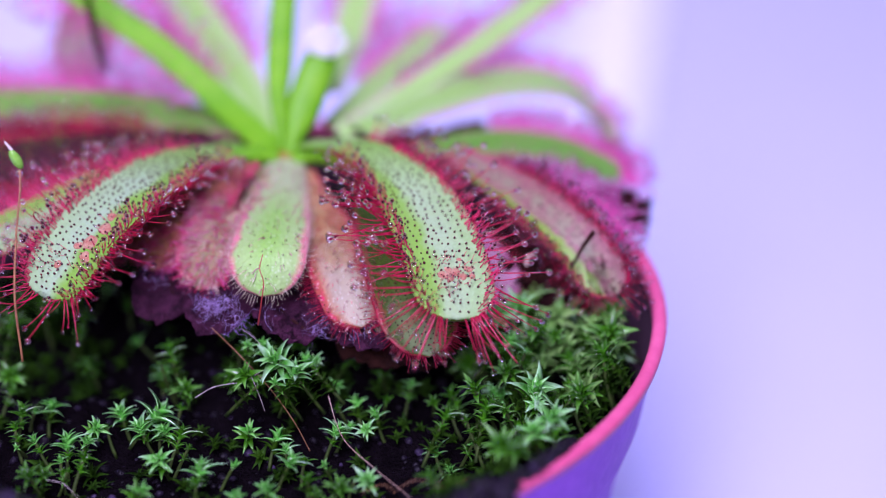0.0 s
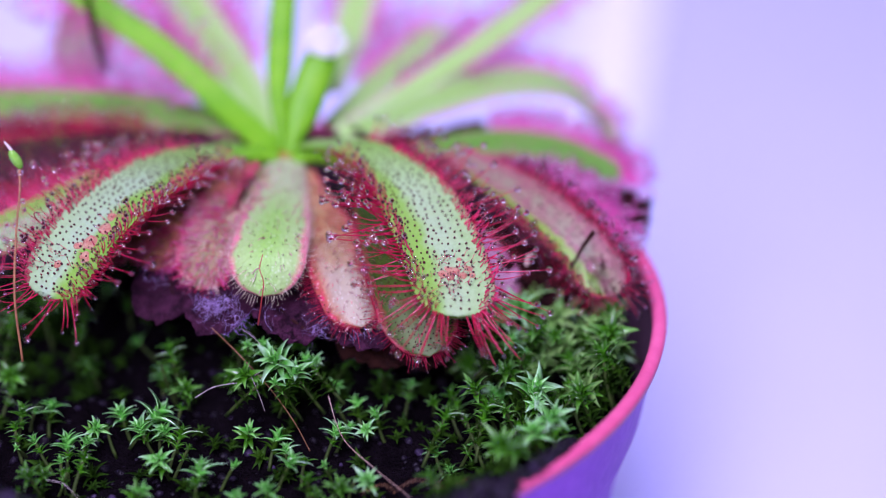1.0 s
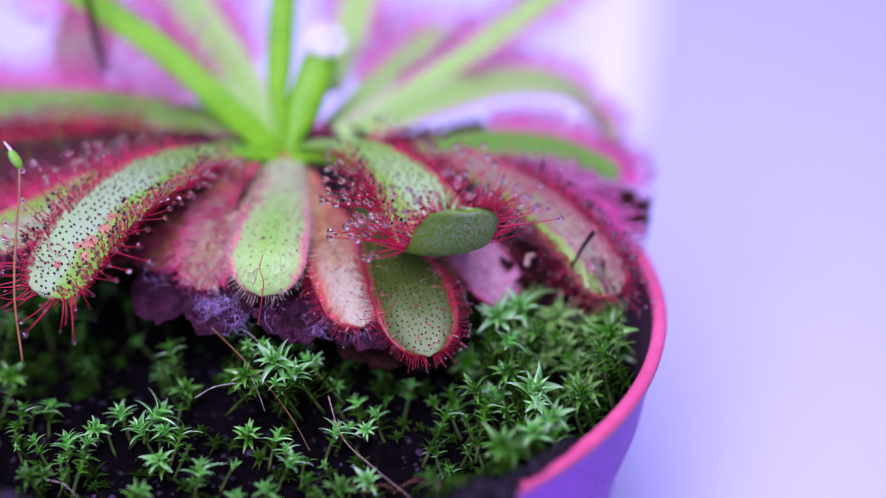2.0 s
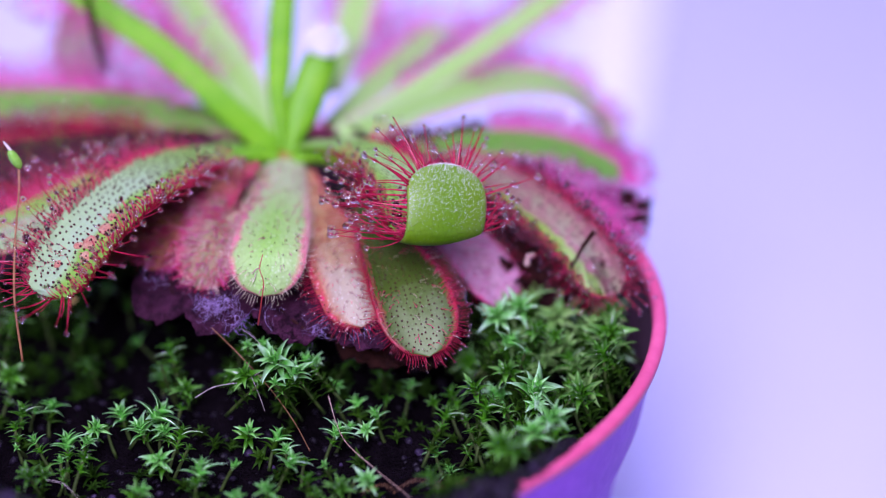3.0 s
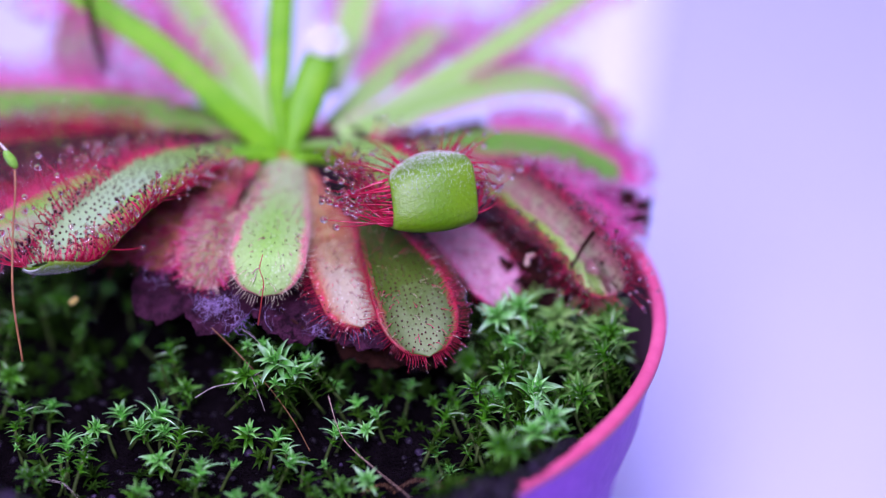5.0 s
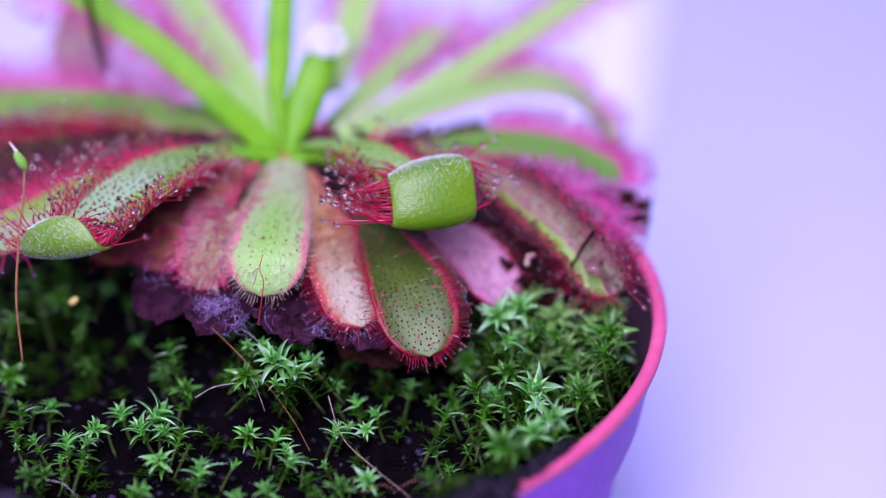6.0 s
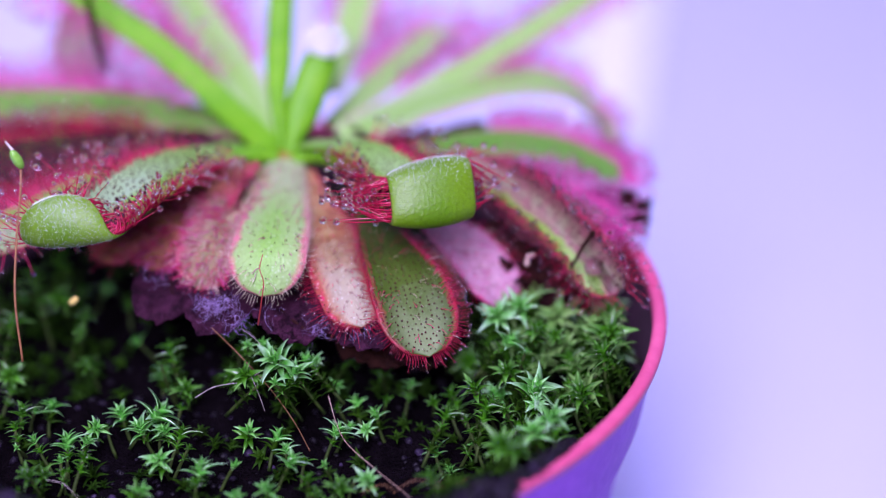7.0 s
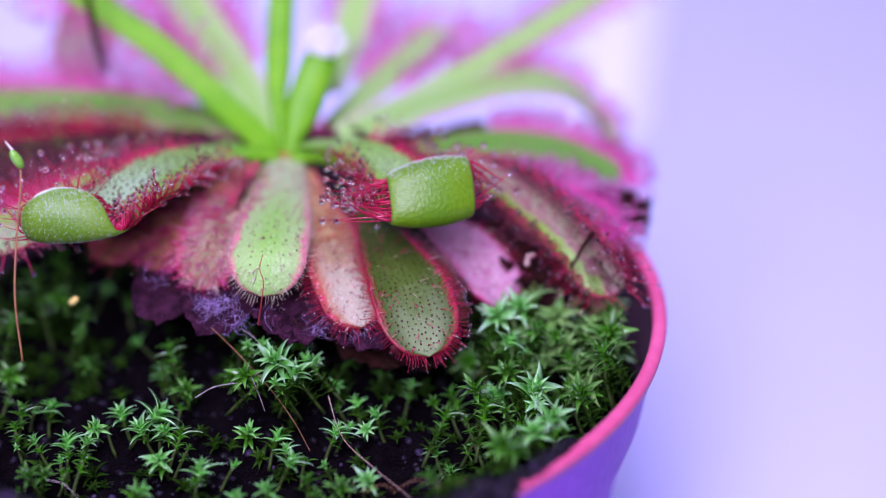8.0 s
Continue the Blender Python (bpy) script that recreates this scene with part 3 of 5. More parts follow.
def tentacle_spots(blade, rng, inner, outer, s0=0.25, long=1.0, short=1.0, gap=0.0, extra=(), flank_row=0, dew=()):
    """Where the tentacles of a leaf stand: (u, s, pose, kind). inner: rows along the blade; outer: number round the margin."""
    spots = []
    rows = inner
    for i in range(rows):
        s = s0 + (0.985 - s0) * (i + 0.5) / rows
        w = blade.half(s)
        across = max(2, int(round(w * 2 / (blade.length * (1 - s0) / rows) * 0.80)))
        for k in range(across):
            u = (-1 + 2 * (k + 0.5 + rng.uniform(-0.22, 0.22)) / across) * 0.86
            if rng.random() < gap:
                continue
            ss = min(0.99, s + rng.uniform(-0.3, 0.3) * (0.985 - s0) / rows)
            c, x, t, nrm = blade.axes_at(ss)
            up = nrm + x * (0.9 * u * abs(u) + rng.uniform(-0.2, 0.2)) + t * rng.uniform(-0.25, 0.25)
            far = abs(u) > 0.66
            spots.append((u, ss, stand_on(blade.at(u, ss), up, -x * u + t * 0.1, short * rng.uniform(0.8, 1.2)), "edge" if far else "inner"))
    for i in range(outer):
        k = (i + 0.5) / outer
        a = 2 * k - 1
        # the margin as one line: down one flank, round the tip, up the other
        flank = 1 - blade.tip * 0.9
        g = abs(a)
        side = -1 if a < 0 else 1
        if g > 0.25:
            s = flank - (g - 0.25) / 0.75 * (flank - s0)
            u = side
            c, x, t, nrm = blade.axes_at(s)
            place = blade.at(u * 0.97, s)
            out = x * side + t * 0.12
        else:
            w = g / 0.25 * math.pi / 2
            s = 1 - (1 - math.cos(w)) * blade.tip * 0.9
            u = side * 1.0
            c, x, t, nrm = blade.axes_at(s)
            place = blade.at(u * 0.97, min(s, 0.999))
            out = x * side * math.sin(w) + t * math.cos(w)
        up = out * rng.uniform(0.8, 1.1) + nrm * (rng.uniform(-0.05, 0.55) if s < 0.74 else rng.uniform(-0.55, 0.25)) + t * rng.uniform(-0.15, 0.15)
        size = long * rng.uniform(0.65, 1.1) * (0.6 + 0.4 * min(1.0, (s - s0 + 0.1) / 0.4)) * (1.0 + 0.1 * max(0.0, (s - 0.75) / 0.25))
        spots.append((u, s, stand_on(place, up, nrm + x * rng.uniform(-0.4, 0.4), size), "long"))
        if i % 4 != 3:
            # a second, shorter row just inside the margin
            s2 = max(s0, s - blade.tip * 0.12 + rng.uniform(-0.015, 0.015))
            c, x, t, nrm = blade.axes_at(s2)
            up = out * rng.uniform(0.5, 0.9) + nrm * rng.uniform(0.3, 0.8)
            spots.append((u, s2, stand_on(blade.at(u * 0.88, min(s2, 0.995)), up, nrm, long * rng.uniform(0.8, 1.3)), "middle"))
    for i in range(flank_row):
        # red tentacles standing thick along both flanks
        side = -1 if i % 2 else 1
        s = s0 + 0.1 + (0.885 - s0) * (i + rng.random()) / flank_row
        u = side * rng.uniform(0.72, 0.98)
        c, x, t, nrm = blade.axes_at(s)
        up = nrm * rng.uniform(0.4, 1.0) + x * side * rng.uniform(0.2, 1.0) + t * rng.uniform(-0.25, 0.25)
        spots.append((u, s, stand_on(blade.at(u, s), up, nrm - x * side * 0.5, rng.uniform(0.7, 1.35)), "flank"))
    for ua, ub, sa, sb, count in dew:
        # small wet tentacles crowded round what the leaf has caught
        for k in range(count):
            u, s = rng.uniform(ua, ub), rng.uniform(sa, sb)
            c, x, t, nrm = blade.axes_at(s)
            up = nrm + x * rng.uniform(-0.7, 0.7) + t * rng.uniform(-0.7, 0.4)
            spots.append((u, s, stand_on(blade.at(u, s), up, x * rng.uniform(-1, 1) + t * 0.3, rng.uniform(0.3, 0.62)), "dew"))
    for side, sa, sb, count, size, *sort in extra:
        for k in range(count):
            if side == 0:
                # straight rays round the very tip
                u = -0.9 + 1.8 * (k + rng.uniform(0.2, 0.8)) / count
                s = 1 - blade.tip * (1 - math.sqrt(max(0.0, 1 - u * u))) * 0.95 - 0.004
                c, x, t, nrm = blade.axes_at(s)
                up = t * math.cos(u * 1.25) + x * math.sin(u * 1.25) - nrm * rng.uniform(0.0, 0.65)
                spots.append((u, s, stand_on(blade.at(math.copysign(0.9, u), s), up, nrm, size * rng.uniform(0.8, 1.15)), "ray"))
                continue
            s = sa + (sb - sa) * (k + rng.uniform(0.2, 0.8)) / count
            c, x, t, nrm = blade.axes_at(s)
            up = x * side + nrm * rng.uniform(-0.1, 0.5) + t * rng.uniform(-0.3, 0.3)
            spots.append((side, s, stand_on(blade.at(side * 0.96, s), up, nrm, size * rng.uniform(0.8, 1.15)), sort[0] if sort else "long"))
    return spots


PALE_HAIR = [template_mesh("margin_hair", k, ("hair_pale", "hair_pale", "drop")) for k in (LONG[3], tentacle_mesh(2.2, 0.055, 0.2, 0.0, 0.03))]


def choose(kind, rng, red=False, pale=False):
    if pale and kind in ("long", "middle"):
        return rng.choice(PALE_HAIR)
    if kind == "long":
        return rng.choice(LONG_RED[:3] * 2 + LONG_RED[3:])
    if kind == "ray":
        return rng.choice((*RAY_RED, LONG_RED[2]))
    if kind == "hook":
        return rng.choice(HOOK_RED)
    if kind == "dew":
        return SHORT_RED[2]
    if kind == "flank":
        return rng.choice((MID_RED, MID_RED, MID_RED, SHORT_RED[2]))
    if kind == "middle":
        return rng.choice((SHORT_RED[2], MID_RED))
    if kind == "edge":
        return rng.choice((MID_RED, MID_RED, SHORT_RED[1]))
    return rng.choice(SHORT_RED[:2] if red else SHORT_GREEN[:2])


plant = thing("sundew_plant", (0.5 * MM, 10.5 * MM, 52 * MM), "green and red rosette sundew with dewy leaves in a pot", "sundew")
PLANT_BASE = np.array((0.5, 10.5, 52.0)) * MM


def still_leaf(points, width, mat, label, seed, inner=10, outer=40, single=True, long=0.7, short=1.0, s0=0.3, red=False, pink=False, pale=False, gap=0.0, only=0, fuzz=0, crumple=0.0, fuzz_mats=("hair_pale", "stalk_pink", "stalk_red"), **shape):
    """A leaf that keeps its shape: blade under the plant, tentacles under the blade."""
    rng = random.Random(seed)
    b = Blade(points, width, **shape)
    shape_ = b.strip(0.0, 1.0, 60 if crumple else 44, cols=14)
    if crumple:
        for k, q in enumerate(shape_[0]):
            w = Vector(q) * 1000
            shape_[0][k] = q + np.array((0.3, -0.5, 0.7)) * crumple * MM * (noise.noise(w * 0.55 + Vector((seed, 0, 0))) + 0.5 * noise.noise(w * 1.7 + Vector((0, seed, 0))))
    me = blade_mesh("leaf", shape_)
    leaf = part("leaf", me, mat, plant, label)
    leaf.location = b.base - PLANT_BASE
    spots = [k for k in tentacle_spots(b, rng, inner, outer, s0, long, short, gap) if not only or k[3] in ("inner", "edge") or k[0] * only > 0]
    if fuzz:
        placed = []
        for k in range(fuzz):
            u, s = rng.uniform(-0.98, 0.98), rng.uniform(0.08, 0.99)
            c, x, t, nrm = b.axes_at(s)
            up = nrm + x * (u * 0.9 + rng.uniform(-0.6, 0.6)) + t * rng.uniform(-0.3, 0.9)
            placed.append(stand_on(b.at(u, s), up, t + x * u, rng.uniform(0.5, 1.3)))
        for k, m_ in enumerate(fuzz_mats):
            ob = part("leaf_fuzz", baked("leaf_fuzz", HAIR, placed[k::3]), m_, leaf)
            tagged(ob, "withered hair-like tentacle remains", kind="stuff")
    if single:
        for u, s, m, kind in spots:
            t = new("tentacle", choose(kind, rng, red, pale))
            t.parent, t.matrix_basis = leaf, m
    else:
        stalk = pink if isinstance(pink, str) else "stalk_pink" if pink else "stalk_red"
        for kinds, temps, name in ((("inner", "edge"), SHORT, "tentacle_carpet"), (("long",), PINK if pink else LONG, "tentacle_fringe"), (("middle",), SHORT[2:] * 2, "tentacle_fringe")):
            groups = [[m for u, s, m, kind in spots if kind in kinds][k::2] for k in range(2)]
            pieces = [baked(name, temps[k], g) for k, g in enumerate(groups) if g]
            for k, me in enumerate(pieces):
                ob = part(name, me, [stalk, stalk if pink else "gland_red" if name == "tentacle_fringe" else "gland", "drop"], leaf)
                tagged(ob, "fine red gland-tipped tentacles" if pink != True else "fine pink gland-tipped tentacles", kind="stuff")
    return leaf


# leaves held up at the back of the rosette
still_leaf([(0.1, 12.4, 61.0), (-1.3, 14.4, 61.5), (-5.1, 18.7, 62.9), (-10.4, 23.3, 65.7), (-17.0, 27.7, 68.5), (-22.0, 31.3, 70.6)], 2.7, "petiole", "bright green narrow leaf seen from below", 1, 14, 105, False, 1.00, pink=True, petiole=0.8, roll=35, s0=0.35)
still_leaf([(0.2, 13.2, 61.2), (-1.1, 15.9, 62.0), (-3.9, 23.3, 62.9), (-7.8, 32.1, 64.0), (-12.6, 42.2, 65.5)], 4.2, "blade_pale", "pale green upright leaf with pink margin", 2, 14, 105, False, 1.00, pink=True, petiole=0.6, roll=20, s0=0.4)
still_leaf([(-17.4, 35.3, 69.5), (-18.8, 33.4, 66.3), (-19.8, 31.7, 63.3), (-20.7, 29.7, 59.8)], 5.6, "blade_tan", "dull olive leaf hanging behind the rosette", 3, 0, 14, False, 0.4, pink=True, side=(1, 0.1, 0))
upright = still_leaf([(0.2, 13.3, 61.6), (-0.3, 17.4, 64.6), (-0.3, 22.9, 68.1), (-0.1, 29.0, 72.7)], 2.4, "petiole", "bright green stiff upright young leaf", 4, 0, 0, False, 0.4, petiole=0.4, thick=1.4, side=(1, 0.2, 0), s0=0.9)
still_leaf([(0.8, 11.9, 61.2), (1.8, 14.6, 63.9), (2.9, 17.2, 66.3), (3.9, 19.4, 68.1)], 3.1, "petiole", "thick green young leaf still unrolling", 5, 0, 0, False, 0.4, petiole=0.40, thick=1.9, side=(1, 0.2, 0), s0=0.9)
still_leaf([(4.0, 23.1, 62.4), (5.1, 31.5, 63.1), (6.9, 40.6, 66.7)], 3.6, "blade_pale", "pale green upright leaf", 6, 8, 45, False, 0.88, pink=True, petiole=0.7, side=(1, 0.3, 0), s0=0.5)
still_leaf([(4.5, 18.8, 61.0), (7.8, 25.8, 61.1), (10.8, 32.5, 60.8), (14.6, 40.6, 60.7)], 4.0, "blade_pale", "pale green leaf with pink margin leaning back", 7, 12, 90, False, 1.12, pink=True, petiole=0.6, s0=0.35)
reaching = still_leaf([(5.1, 16.5, 61.1), (11.0, 22.0, 62.6), (17.7, 27.9, 64.7), (25.3, 34.3, 67.9), (34.3, 42.4, 71.8)], 2.4, "blade_pale", "pale green narrow leaf reaching outward with pink tentacles", 8, 16, 230, False, 0.62, pink=True, petiole=0.7, roll=-40, s0=0.35)
still_leaf([(7.1, 15.8, 61.9), (13.1, 20.6, 62.2), (19.3, 25.1, 61.9), (25.1, 26.7, 60.8), (28.7, 24.3, 58.6), (30.0, 20.6, 56.2)], 6.2, "blade_pale", "green arching leaf with pink tentacle fringe", 9, 18, 320, False, 0.8, pink=True, gap=0.8, only=-1, petiole=0.85, s0=0.4)
still_leaf([(12.1, 14.9, 60.4), (18.1, 17.9, 59.4), (24.3, 18.5, 58.5), (30.0, 15.4, 57.2)], 5.6, "blade_grey", "grey-green leaf arching over the pot rim", 10, 14, 330, False, 0.78, pink=True, gap=0.8, only=-1, petiole=0.5, s0=0.4)
still_leaf([(16.1, 12.8, 58.7), (21.5, 10.4, 58.5), (25.3, 8.9, 58.0), (28.4, 7.3, 57.2)], 3.6, "blade_mauve", "mauve fading leaf with pink tentacles", 11, 14, 260, False, 0.85, pink=True, gap=0.8, petiole=0.6)
still_leaf([(-2.6, 17.7, 61.2), (-10.6, 21.9, 60.4), (-18.7, 24.1, 60.2), (-29.6, 24.1, 60.3)], 4.1, "blade_grey", "grey-green leaf lying outward with pink tentacles", 12, 18, 220, False, 1.05, pink=True, gap=0.8, only=1, petiole=0.7, roll=22, fuzz=420, fuzz_mats=("stalk_pink", "petiole", "stalk_pink"))
still_leaf([(-3.9, 15.1, 60.6), (-14.1, 8.9, 60.0), (-19.1, 4.1, 59.7), (-24.6, 0.1, 58.7)], 6.0, "blade_green", "green leaf with dense red tentacle fringe", 13, 22, 150, False, 0.8, petiole=0.45, fuzz=500, fuzz_mats=("stalk_red", "stalk_pink", "stalk_red"))

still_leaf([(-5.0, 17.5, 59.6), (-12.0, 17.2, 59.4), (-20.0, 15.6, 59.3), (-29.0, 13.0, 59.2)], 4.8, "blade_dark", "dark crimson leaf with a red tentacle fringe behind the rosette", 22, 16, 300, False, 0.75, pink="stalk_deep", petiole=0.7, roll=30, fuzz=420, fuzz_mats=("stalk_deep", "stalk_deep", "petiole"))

# leaf stalks that leave the crown to both sides
still_leaf([(-0.1, 11.5, 61.5), (-1.6, 11.3, 61.9), (-3.4, 10.7, 62.1), (-5.2, 9.6, 62.3)], 2.1, "petiole", "bright green thick leaf stalk at the crown", 23, 0, 0, False, petiole=0.7, thick=1.4, s0=0.9)
still_leaf([(1.5, 11.3, 61.5), (3.2, 11.3, 61.9), (5.2, 10.5, 62.1), (6.8, 9.4, 62.1)], 2.1, "petiole", "bright green thick leaf stalk at the crown", 24, 0, 0, False, petiole=0.7, thick=1.4, s0=0.9)

# skirt of older leaves hanging under the rosette
still_leaf([(0.7, 11.0, 61.4), (0.6, 4.0, 61.5), (0.2, -3.6, 61.2), (-0.2, -6.4, 58.4)], 6.3, "blade_skirt", "pale green older leaf with a fringe of short hairs", 14, 17, 170, True, 0.26, 0.6, pale=True, petiole=0.56, full=0.75, cup=-0.16, fuzz=170, fuzz_mats=("hair_pale", "stalk_pink", "hair_pale"), gap=0.3, red=True, s0=0.2)
still_leaf([(2.2, 11.0, 60.6), (4.0, 4.2, 59.3), (5.8, -2.8, 58.7), (7.8, -7.7, 56.3)], 5.2, "blade_pink", "faded cream and pink leaf with a crimson margin", 15, 16, 240, True, 0.34, 0.6, petiole=0.38, gap=0.35, red=True, fuzz=360, crumple=0.4, fuzz_mats=("hair_pale", "stalk_red", "blade_hair"))
still_leaf([(8.0, 5.4, 60.1), (9.3, 0.5, 59.5), (11.6, -5.5, 58.1), (13.2, -10.3, 55.2)], 6.7, "blade_olive", "olive green leaf with a crimson margin and dark glands", 16, 26, 330, True, 0.30, 0.75, petiole=0.42, full=0.72, tip=0.62, red=True, blunt=2.1, fuzz=120, fuzz_mats=("stalk_red", "hair_pale", "stalk_red"))
still_leaf([(12.6, 6.9, 58.5), (15.8, 3.1, 57.9), (17.9, 0.6, 56.6), (19.7, -1.2, 54.4)], 5.2, "blade_lilac", "dull lilac-pink leaf beside the moss", 17, 14, 110, True, 0.26, 0.7, petiole=0.6, gap=0.3, red=True, fuzz=160, crumple=0.3)
still_leaf([(-1.7, 12.7, 59.0), (-4.3, 6.8, 58.9), (-6.2, 1.6, 57.9), (-7.1, -1.6, 55.3)], 8.0, "blade_mauve", "withered mauve leaf hanging down", 18, 12, 40, False, 0.2, 0.6, petiole=0.6, gap=0.4, fuzz=1800, crumple=1.3, fuzz_mats=("fibre_violet", "blade_hair", "blade_hair"))
still_leaf([(-1.2, 10.6, 61.0), (-2.9, 4.6, 60.9), (-4.6, -0.8, 60.0), (-5.6, -3.6, 57.4)], 5.6, "blade_rust", "faded rust-pink and green leaf hanging down", 19, 12, 90, False, 0.25, 0.6, petiole=0.6, gap=0.4, fuzz=1300, crumple=1.0)
still_leaf([(-3.0, 9.2, 62.5), (-6.3, 5.5, 61.1), (-8.5, 2.1, 59.3), (-9.8, -0.2, 57.2)], 8.6, "blade_brown", "rusty crimson withered leaf under the rolling leaf", 20, 8, 60, False, 0.35, petiole=0.6, fuzz=1200, crumple=1.7, fuzz_mats=("blade_hair", "stalk_red", "stalk_pink"))
still_leaf([(-5.1, 10.4, 61.5), (-9.2, 6.7, 60.2), (-12.2, 4.0, 58.5), (-14.0, 1.9, 56.8)], 8.6, "blade_brown", "rusty crimson withered leaf under the rolling leaf", 21, 8, 60, False, 0.35, petiole=0.6, fuzz=1200, crumple=1.7, fuzz_mats=("blade_hair", "fibre_brown", "stalk_red"))


class CurlingLeaf:
    """A leaf whose end rolls up: rigid cross strips, each turning on the one before about a line across the blade.
    axis: the way that this line runs in the world, laid into the blade where it folds."""

    def __init__(self, points, width, mats, label, seed, strips, axis, inner, outer, long, q_first=0.4, s0=0.2, fold=0.72, extra=(), scraps=(), flank_row=0, dew=(), **shape):
        rng = random.Random(seed)
        self.b = b = Blade(points, width, **shape)
        self.thing = thing("sundew_leaf", tuple(b.base), label, "leaf", "curling sundew leaves")
        c, x, t, nrm = b.axes_at(fold)
        lean = float(np.array(axis) @ t) / float(np.array(axis) @ x)
        slant = lean * 0.5 * b.width / b.length
        self.slant, lo = slant, q_first
        self.cuts = [lo + (1.0 + abs(slant) * 0.8 - lo) * k / strips for k in range(strips + 1)]
        root = part("blade_base", blade_mesh("blade_base", b.strip(-abs(slant), lo, 30, slant, 16), None, True), mats, self.thing)
        self.strips, self.pivots, self.axes, self.ups = [], [], [], []
        for k in range(strips):
            q = self.cuts[k]
            c, x, t, nrm = b.axes_at(min(q, 0.999))
            self.pivots.append(Vector(c))
            self.axes.append(Vector(x + t * lean).normalized())
            self.ups.append(Vector(nrm))
            shape_ = b.strip(q, self.cuts[k + 1], 1, slant, 16, 0.008)
            if q > 0.78:
                self.downy(shape_, q, self.cuts[k + 1], rng)
            ob = part("blade_strip", blade_mesh("blade_strip", shape_, c, True), [*mats, "hair_white"], self.thing)
            ob.location = c
            self.strips.append(ob)
        self.tentacles = []
        for u, s, m, kind in tentacle_spots(b, rng, inner, outer, s0, long, extra=extra, flank_row=flank_row, dew=dew):
            q = s - slant * u
            k = -1
            while k + 1 < strips and self.cuts[k + 1] < q:
                k += 1
            holder = root if k < 0 else self.strips[k]
            t = new("tentacle", choose(kind, rng))
            t.parent = holder
            t.matrix_basis = Matrix.Translation(-self.pivots[k]) @ m if k >= 0 else m
            self.tentacles.append((u, s, kind, t, t.matrix_basis.copy(), rng.random()))

        for u, s, size in scraps:
            # remains of food stuck to the blade
            k = max(i for i in range(strips) if self.cuts[i] <= s - slant * u)
            v, f = ball(size * 0.8 * MM, (0, 0, 0), 9, 14, 0.38)
            lump = [np.array(q) * (1 + 0.8 * noise.noise(Vector(q) * 1500 + Vector((s * 50, 0, 0)))) for q in v]
            o = part("food_scrap", mesh_of("food_scrap", lump, f), "food", self.strips[k], "reddish digested scrap")
            c, x, t, nrm = b.axes_at(s)
            o.matrix_basis = Matrix.Translation(-self.pivots[k]) @ stand_on(b.at(u, s), nrm, t, 1.0)

    def downy(self, shape_, q0, q1, rng):
        """Short white hairs on the lower face of a strip, added to its shape."""
        verts, faces, uv, upper = shape_
        for k in range(int(min(24, 300 * (q0 - 0.79)))):
            u = rng.uniform(-0.97, 0.97)
            s = min(max(rng.uniform(q0, q1) + self.slant * u, 0.0), 0.995)
            c, x, t, nrm = self.b.axes_at(s)
            p = self.b.at(u, s, -1)
            d = -nrm + x * rng.uniform(-0.5, 0.5) + t * rng.uniform(-0.2, 0.9)
            tip = p + d / np.linalg.norm(d) * rng.uniform(0.08, 0.26) * MM
            o = len(verts)
            verts += [p + x * 0.016 * MM, p - x * 0.008 * MM + t * 0.013 * MM, p - x * 0.008 * MM - t * 0.013 * MM, tip]
            uv += [(0.0, s, 0.0, 0.0)] * 4
            faces += [(o, o + 1, o + 3), (o + 1, o + 2, o + 3), (o + 2, o, o + 3)]
            upper += [2, 2, 2]

    def poses(self, folds):
        """Strip poses for folds: (angle in degrees, centre along the blade, width, and a twist in the blade's plane)."""
        mids = np.array(self.cuts[:-1])
        turn, twist = np.zeros(len(mids)), np.zeros(len(mids))
        for angle, at, wide, *yaw in folds:
            g = np.exp(-((mids - at) / wide) ** 2)
            turn += angle * g / g.sum()
            twist += (yaw[0] if yaw else 0.0) * g / g.sum()
        m, out = Matrix.Identity(4), []
        for k, p in enumerate(self.pivots):
            m = m @ Matrix.Translation(p) @ Matrix.Rotation(radians(turn[k]), 4, self.axes[k]) @ Matrix.Rotation(radians(twist[k]), 4, self.ups[k]) @ Matrix.Translation(-p)
            out.append(m @ Matrix.Translation(p))
        return out

    def curl(self, table):
        rows = [(t, self.poses(folds)) for t, folds in table]
        for k, ob in enumerate(self.strips):
            walk(ob, [(t, p[k]) for t, p in rows])


    def clasp(self, s_from, degrees, steps, other=None, kinds=("long", "middle", "flank")):
        """Tentacles beyond s_from bend inward over the blade, each by its own share."""
        for u, s, kind, ob, rest, share in self.tentacles:
            if kind in kinds and s > s_from:
                k = (other if other and u < 0 else degrees) * (0.3 + 0.9 * share) * min(1.0, (s - s_from) / 0.15)
                walk(ob, [(t, rest @ Matrix.Rotation(radians(-k * a), 4, "X")) for t, a in steps])


